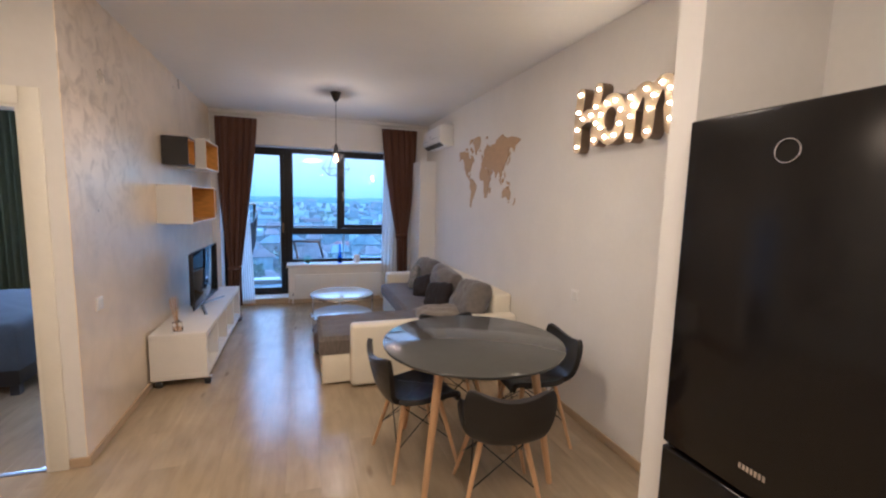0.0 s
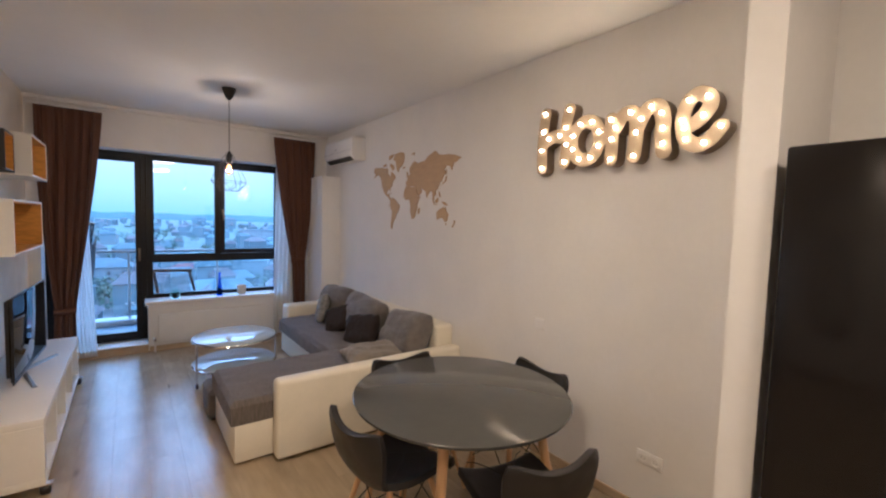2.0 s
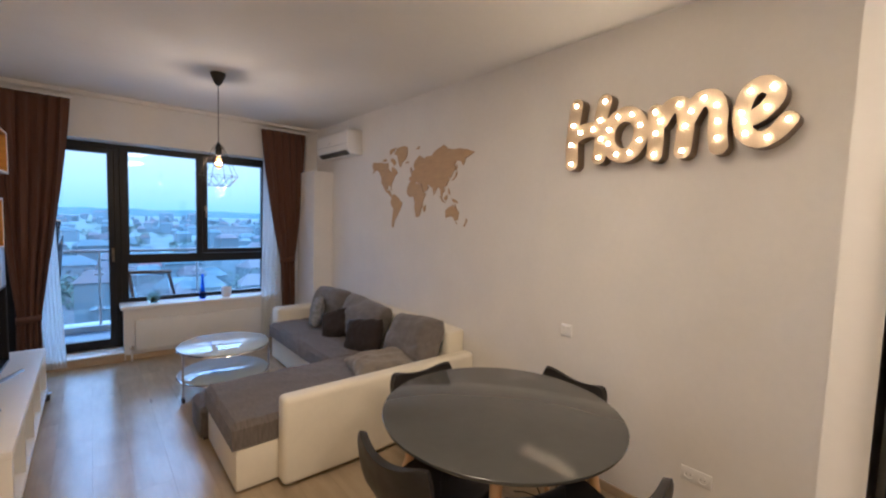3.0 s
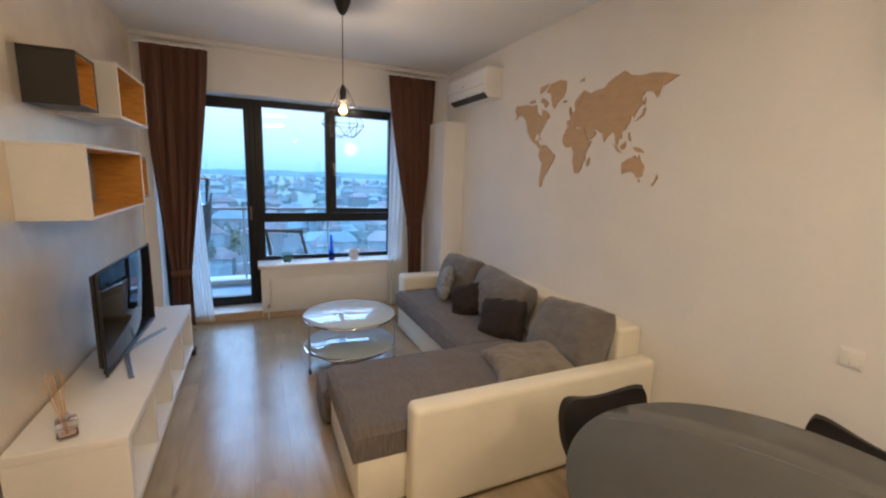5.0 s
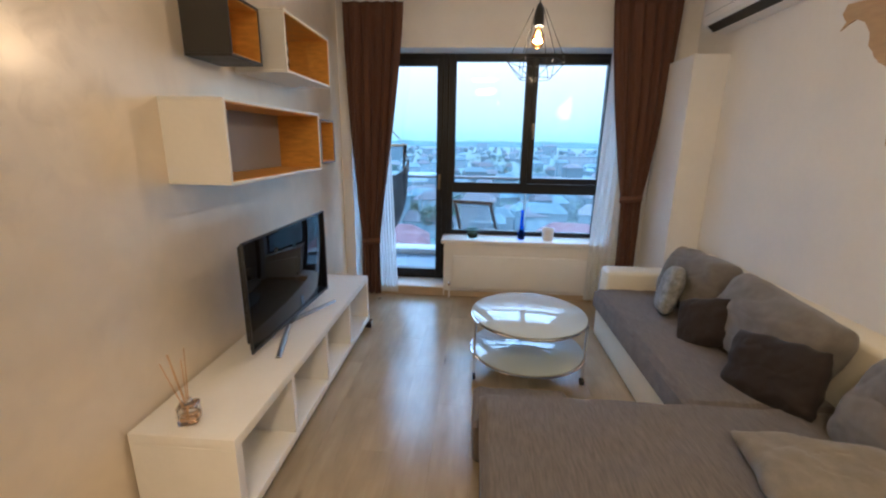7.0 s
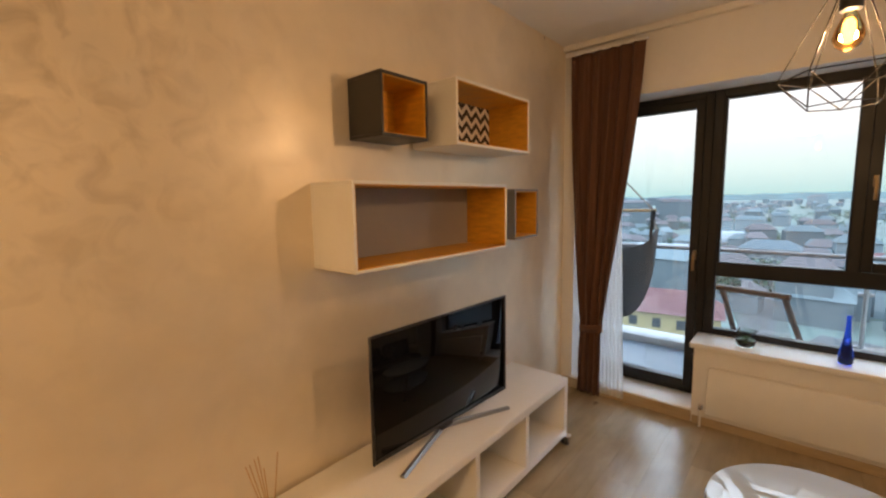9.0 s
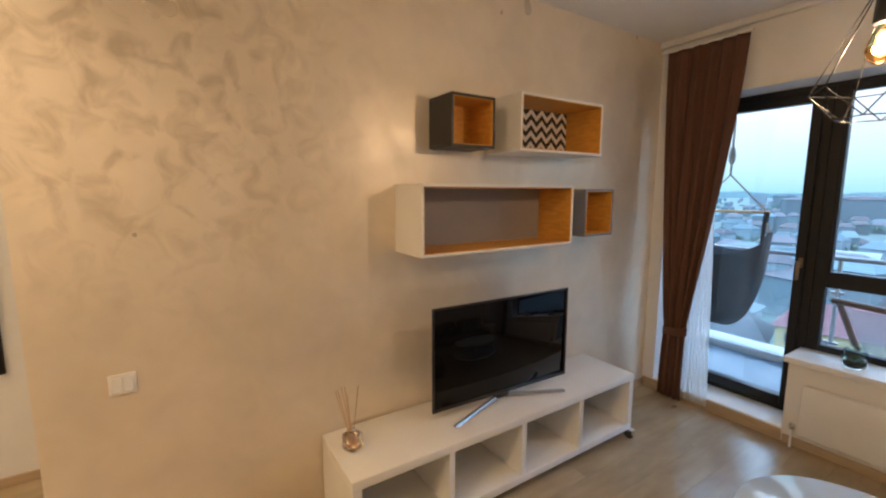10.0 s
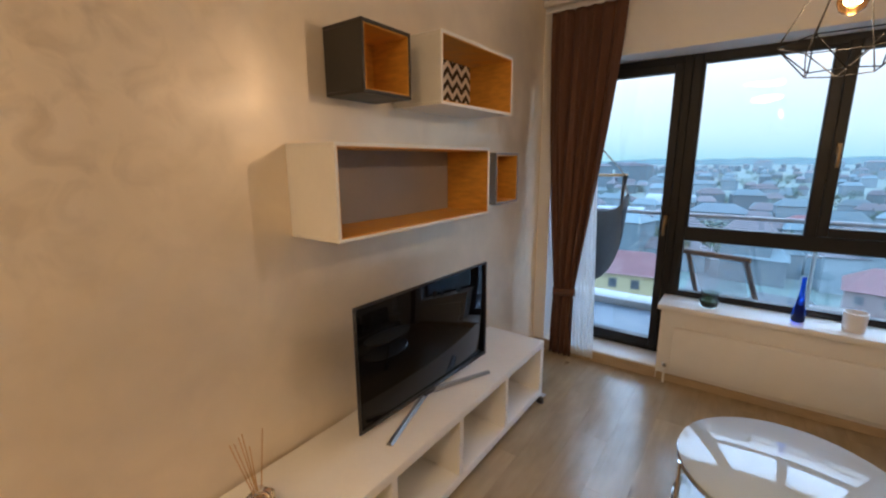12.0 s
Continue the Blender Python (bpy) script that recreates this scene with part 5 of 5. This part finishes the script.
# ---- town below ----
ZG = -27.0
# ground, roof and leaf colours are shifted blue to carry distance haze
GROUND = mat("town_ground", (0.058, 0.090, 0.085), 0.95, vary=0.5, scale=0.03)
ROADM = mat("asphalt", (0.07, 0.075, 0.08), 0.9, vary=0.2, scale=0.3)
WALLS = [mat("render_" + n, c, 0.9, vary=0.08, scale=0.5) for n, c in (("cream", (0.26, 0.23, 0.13)), ("white", (0.19, 0.22, 0.24)), ("grey", (0.12, 0.15, 0.17)), ("ochre", (0.22, 0.19, 0.12)), ("brick", (0.14, 0.11, 0.11)))]
ROOFS = [mat("roof_" + n, c, 0.9, vary=0.25, scale=0.6, spec=0.1) for n, c in (("red", (0.115, 0.062, 0.066)), ("brown", (0.068, 0.074, 0.080)), ("grey", (0.070, 0.096, 0.112)), ("pale", (0.105, 0.135, 0.152)))]
DARKPANE = mat("dark_panes", (0.04, 0.05, 0.06), 0.15)
LEAF = mat("tree_leaves", (0.052, 0.085, 0.064), 0.9, vary=0.4, scale=1.0)
BARK = mat("bark", (0.08, 0.06, 0.045), 0.9)
whole("ground", box(-3000, 3000, 12, 4500, ZG - 1, ZG), GROUND, "flat town ground reaching the horizon", "ground", "structure", smooth=False)
whole("road", (lambda bm: [box(-9, -3, 14, 400, ZG, ZG + 0.05, bm=bm), box(-200, -9, 66, 73, ZG, ZG + 0.05, bm=bm), box(-3, 200, 96, 103, ZG, ZG + 0.05, bm=bm)][0])(bmesh.new()), ROADM, "asphalt streets between the houses", "road", "structure", smooth=False)


def house(x, y, w, d, h, turn, wall_m, roof_m, pitch, rows, cols, label):
    b = thing("house", (x, y, ZG), label, "house", turn=turn)
    part("wall", box(-w / 2, w / 2, -d / 2, d / 2, 0, h), wall_m, b, smooth=False)
    bm = bmesh.new()
    o = 0.5
    if pitch:
        v = [bm.verts.new(p) for p in ((-w / 2 - o, -d / 2 - o, h), (w / 2 + o, -d / 2 - o, h), (w / 2 + o, d / 2 + o, h), (-w / 2 - o, d / 2 + o, h), (-w * 0.28, 0, h + pitch), (w * 0.28, 0, h + pitch))]
        for f in ((0, 1, 5, 4), (1, 2, 5), (2, 3, 4, 5), (3, 0, 4), (3, 2, 1, 0)):
            bm.faces.new([v[k] for k in f])
    else:
        box(-w / 2 - 0.3, w / 2 + 0.3, -d / 2 - 0.3, d / 2 + 0.3, h, h + 0.5, bm=bm)
    part("roof", bm, roof_m, b, smooth=False)
    for r in range(rows):
        for k in range(cols):
            cx = -w / 2 + w * (k + 0.5) / cols
            cz = h * (r + 0.55) / rows
            part("window", box(cx - 0.55, cx + 0.55, -d / 2 - 0.06, -d / 2, cz - 0.65, cz + 0.65), DARKPANE, b, smooth=False)
    return b


house(-27.0, 70.0, 11, 9, 9.0, 14, WALLS[0], ROOFS[1], 3.0, 3, 4, "cream three-storey house with a brown roof")
house(-36.4, 86.8, 14, 10, 8, 5, WALLS[1], ROOFS[3], 2.4, 2, 4, "white house with a pale metal roof")
house(5.6, 72.8, 10, 9, 7.5, -12, WALLS[2], ROOFS[1], 3.2, 2, 3, "grey house with a brown roof")
house(21.0, 92.4, 13, 10, 9, -8, WALLS[4], ROOFS[0], 3.0, 3, 4, "brick house with a red roof")
house(42.0, 112.0, 15, 10, 8, 10, WALLS[1], ROOFS[2], 2.5, 2, 5, "white house with a grey roof")
house(-67.2, 117.6, 22, 12, 7, 12, WALLS[3], ROOFS[0], 3.4, 2, 5, "ochre house with a red roof")
house(-56.0, 168.0, 34, 18, 8, -6, WALLS[1], ROOFS[3], 3.5, 2, 8, "long white hall with a pale roof")
house(98.0, 420.0, 34, 14, 16, -14, WALLS[1], ROOFS[3], 0, 5, 8, "white apartment block with strip windows")
house(109.2, 210.0, 24, 14, 14, -20, WALLS[1], ROOFS[3], 0, 4, 6, "white flat-roofed office block")
house(16.8, 165.2, 16, 11, 9, 6, WALLS[0], ROOFS[0], 3.2, 2, 4, "cream house with a red roof")
house(-13.5, 70.0, 12, 9, 12.5, 8, WALLS[0], ROOFS[0], 2.6, 4, 4, "yellow four-storey house with a red roof")
house(-8.4, 196.0, 18, 12, 9, -4, WALLS[2], ROOFS[2], 3.0, 2, 4, "grey house with a grey roof")



def barrel_hall(x, y, w, d, h, turn):
    """A long hall under a pale vaulted roof."""
    b = thing("market_hall", (x, y, ZG), "low hall under a white vaulted roof", "hall", turn=turn, group="vaulted halls")
    part("wall", box(-w / 2, w / 2, -d / 2, d / 2, 0, h), WALLS[2], b, smooth=False)
    bm = bmesh.new()
    rows = []
    for k in range(13):
        a = math.pi * k / 12
        rows.append([bm.verts.new((s * (w / 2 + 0.3), -math.cos(a) * (d / 2 + 0.3), h + 0.36 * d * math.sin(a))) for s in (-1, 1)])
    for p, q in zip(rows, rows[1:]):
        bm.faces.new((p[0], p[1], q[1], q[0]))
    for s in (0, 1):
        bm.faces.new([r[s] for r in rows])
    bm.faces.new((rows[0][0], rows[0][1], rows[-1][1], rows[-1][0]))
    part("roof", bm, VAULT, b)


VAULT = mat("white_roof_membrane", (0.15, 0.185, 0.21), 0.7, vary=0.08, scale=0.3)
barrel_hall(-47.0, 196.0, 24, 13, 4.0, 6)
barrel_hall(-30.0, 262.0, 30, 15, 4.5, -4)

rnd = random.Random(21)
far_w, far_r, far_p = bmesh.new(), bmesh.new(), bmesh.new()
for k in range(1300):
    y = 125 + 1500 * rnd.random() ** 1.7
    x = rnd.uniform(-1.6, 1.1) * y
    if abs(x + 6) < 6:
        continue
    w, d = rnd.uniform(6, 13), rnd.uniform(5, 10)
    h = rnd.choice((5, 6, 7, 8, 9, 12))
    if rnd.random() < 0.04 and y > 350:
        w, h = 34, 22
    a = rnd.uniform(-0.4, 0.4)
    m = Matrix.Translation((x, y, ZG)) @ Matrix.Rotation(a, 4, "Z")
    r = bmesh.ops.create_cube(far_w, size=1)
    bmesh.ops.transform(far_w, verts=r["verts"], matrix=m @ Matrix.Translation((0, 0, h / 2)) @ Matrix.Diagonal((w, d, h, 1)))
    target = far_r if rnd.random() < 0.5 else far_p
    v = [target.verts.new(m @ Vector(p)) for p in ((-w / 2 - 0.4, -d / 2 - 0.4, h), (w / 2 + 0.4, -d / 2 - 0.4, h), (w / 2 + 0.4, d / 2 + 0.4, h), (-w / 2 - 0.4, d / 2 + 0.4, h), (-w * 0.3, 0, h + 2.6), (w * 0.3, 0, h + 2.6))]
    for f in ((0, 1, 5, 4), (1, 2, 5), (2, 3, 4, 5), (3, 0, 4)):
        target.faces.new([v[i] for i in f])


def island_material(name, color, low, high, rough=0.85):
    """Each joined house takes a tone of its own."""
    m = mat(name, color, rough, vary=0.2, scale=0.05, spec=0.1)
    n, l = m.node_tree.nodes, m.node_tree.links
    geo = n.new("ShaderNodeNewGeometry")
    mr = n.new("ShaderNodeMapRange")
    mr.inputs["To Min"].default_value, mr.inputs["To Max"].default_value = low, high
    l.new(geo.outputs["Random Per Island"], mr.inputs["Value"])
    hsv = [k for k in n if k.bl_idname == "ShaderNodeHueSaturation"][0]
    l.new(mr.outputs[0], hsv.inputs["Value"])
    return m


town = thing("far_town", (0, 0, 0), "crowded low houses of the town below", "town", kind="stuff")
# blue-grey distance haze is mixed into these three base colours
part("walls", far_w, island_material("far_render_hazed", (0.105, 0.140, 0.158), 0.75, 1.5), town, smooth=False)
part("red_roofs", far_r, island_material("far_tiles_hazed", (0.088, 0.086, 0.094), 0.75, 1.3), town, smooth=False)
part("grey_roofs", far_p, island_material("far_sheet_hazed", (0.078, 0.110, 0.124), 0.75, 1.35), town, smooth=False)

# gardens and street trees in the distance, as loose leaf clumps
verts, faces = [], []
for k in range(760):
    gy = 140 + 900 * rnd.random() ** 1.5
    gx = rnd.uniform(-1.5, 1.1) * gy
    hh = rnd.uniform(4, 9)
    for q in range(110):
        u = Vector((rnd.gauss(0, 1), rnd.gauss(0, 1), rnd.gauss(0, 0.8)))
        c = Vector((gx + u.x * hh * 0.35, gy + u.y * hh * 0.35, ZG + max(0.6, hh * 0.6 + u.z * hh * 0.28)))
        e1 = Vector((rnd.gauss(0, 1), rnd.gauss(0, 1), rnd.gauss(0, 1))).normalized() * rnd.uniform(0.35, 0.7)
        e2 = e1.cross(Vector((rnd.gauss(0, 1), rnd.gauss(0, 1), rnd.gauss(0, 1)))).normalized() * rnd.uniform(0.35, 0.7)
        i = len(verts)
        verts += [c - e1, c + e2, c + e1, c - e2]
        faces.append((i, i + 1, i + 2, i + 3))
me = bpy.data.meshes.new("far_trees")
me.from_pydata(verts, [], faces)
me.materials.append(LEAF)
tagged(new("far_trees", me), "hazy green gardens and trees between the houses", "trees", kind="stuff")


def tree(x, y, h, seed):
    rnd = random.Random(seed)
    t = thing("tree", (x, y, ZG), "leafy street tree between the houses", "tree", group="town trees")
    bm = tube([(0, 0, 0), (0.1, 0, h * 0.35), (0.0, 0.1, h * 0.7)], 0.22, 8, r2=0.08)
    for k in range(5):
        a = k * 1.3
        tube([(0, 0, h * 0.35), (h * 0.2 * math.cos(a), h * 0.2 * math.sin(a), h * 0.68)], 0.09, 6, bm, r2=0.03)
    part("trunk", bm, BARK, t)
    verts, faces = [], []
    for k in range(1100):
        u = Vector((rnd.gauss(0, 1), rnd.gauss(0, 1), rnd.gauss(0, 1))).normalized() * rnd.uniform(0.45, 1) ** 0.6
        c = Vector((u.x * h * 0.30, u.y * h * 0.30, h * 0.66 + u.z * h * 0.33)) * (1 + 0.25 * noise.noise(u * 2.3 + Vector((seed, 0, 0))))
        s = rnd.uniform(0.18, 0.34)
        e1 = Vector((rnd.gauss(0, 1), rnd.gauss(0, 1), rnd.gauss(0, 1))).normalized() * s
        e2 = e1.cross(Vector((rnd.gauss(0, 1), rnd.gauss(0, 1), rnd.gauss(0, 1)))).normalized() * s
        i = len(verts)
        verts += [c - e1, c + e2, c + e1, c - e2]
        faces.append((i, i + 1, i + 2, i + 3))
    me = bpy.data.meshes.new("crown")
    me.from_pydata(verts, [], faces)
    me.materials.append(LEAF)
    new("crown", me).parent = t


for k in range(26):
    y = rnd.uniform(112, 210)
    tree(rnd.uniform(-1.2, 0.9) * y, y, rnd.uniform(6, 11), 40 + k)

# hills on the skyline, their soft blue haze painted as base colour
HILL = mat("far_hills_hazed", (0.15, 0.235, 0.26), 1.0, vary=0.15, scale=0.004)
bm = bmesh.new()
low, high = [], []
for k in range(161):
    a = radians(-65 + 130 * k / 160)
    x, y = 2600 * math.sin(a), 2600 * math.cos(a)
    hgt = 22 + 26 * noise.noise(Vector((k * 0.09, 3.1, 0))) + 12 * noise.noise(Vector((k * 0.4, 8.2, 0)))
    low.append(bm.verts.new((x, y, ZG - 5)))
    high.append(bm.verts.new((x, y, max(-8, 0.8 * hgt - 16))))
for k in range(160):
    bm.faces.new((low[k], low[k + 1], high[k + 1], high[k]))
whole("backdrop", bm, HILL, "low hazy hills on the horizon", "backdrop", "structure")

# ---- floor boards ----
floor = whole("floor", box(-4.42, XE + 0.15, YS - 0.12, YO, -0.12, -0.010), SUBFLOOR, "pale oak laminate floor with faint knots", "floor", "structure", smooth=False)
PW, PL = 0.193, 1.285


def plank_mesh(w, length):
    bm = box(-w / 2 + 0.0002, w / 2 - 0.0002, -length / 2 + 0.0002, length / 2 - 0.0002, -0.0098, 0.0)
    top = [e for e in bm.edges if all(v.co.z > -0.001 for v in e.verts)]
    bmesh.ops.bevel(bm, geom=top, offset=0.0005, segments=1, affect="EDGES")
    bmesh.ops.recalc_face_normals(bm, faces=bm.faces)
    me = bpy.data.meshes.new("plank")
    bm.to_mesh(me)
    bm.free()
    me.materials.append(OAK)
    return me


cache = {}
x = XH
col = 0
while x < XE - 0.01:
    w = min(PW, XE - x)
    y = YS - (col * 0.43) % PL
    while y < YN:
        a, b = max(y, YS), min(y + PL, YN - 0.001)
        if b - a > 0.02 and not (x + w < XW - 0.1 and a > 6.0):
            key = (round(w, 3), round(b - a, 3))
            if key not in cache:
                cache[key] = plank_mesh(*key)
            ob = new("plank", cache[key])
            ob.matrix_basis = pose(x + w / 2, (a + b) / 2, 0)
            ob.parent = floor
        y += PL
    x += PW
    col += 1
whole("bedroom_floor", box(-4.3, XH, YD + 0.12, YN, -0.0099, -0.0005), OAK, "pale oak laminate bedroom floor", "floor", "structure", smooth=False)
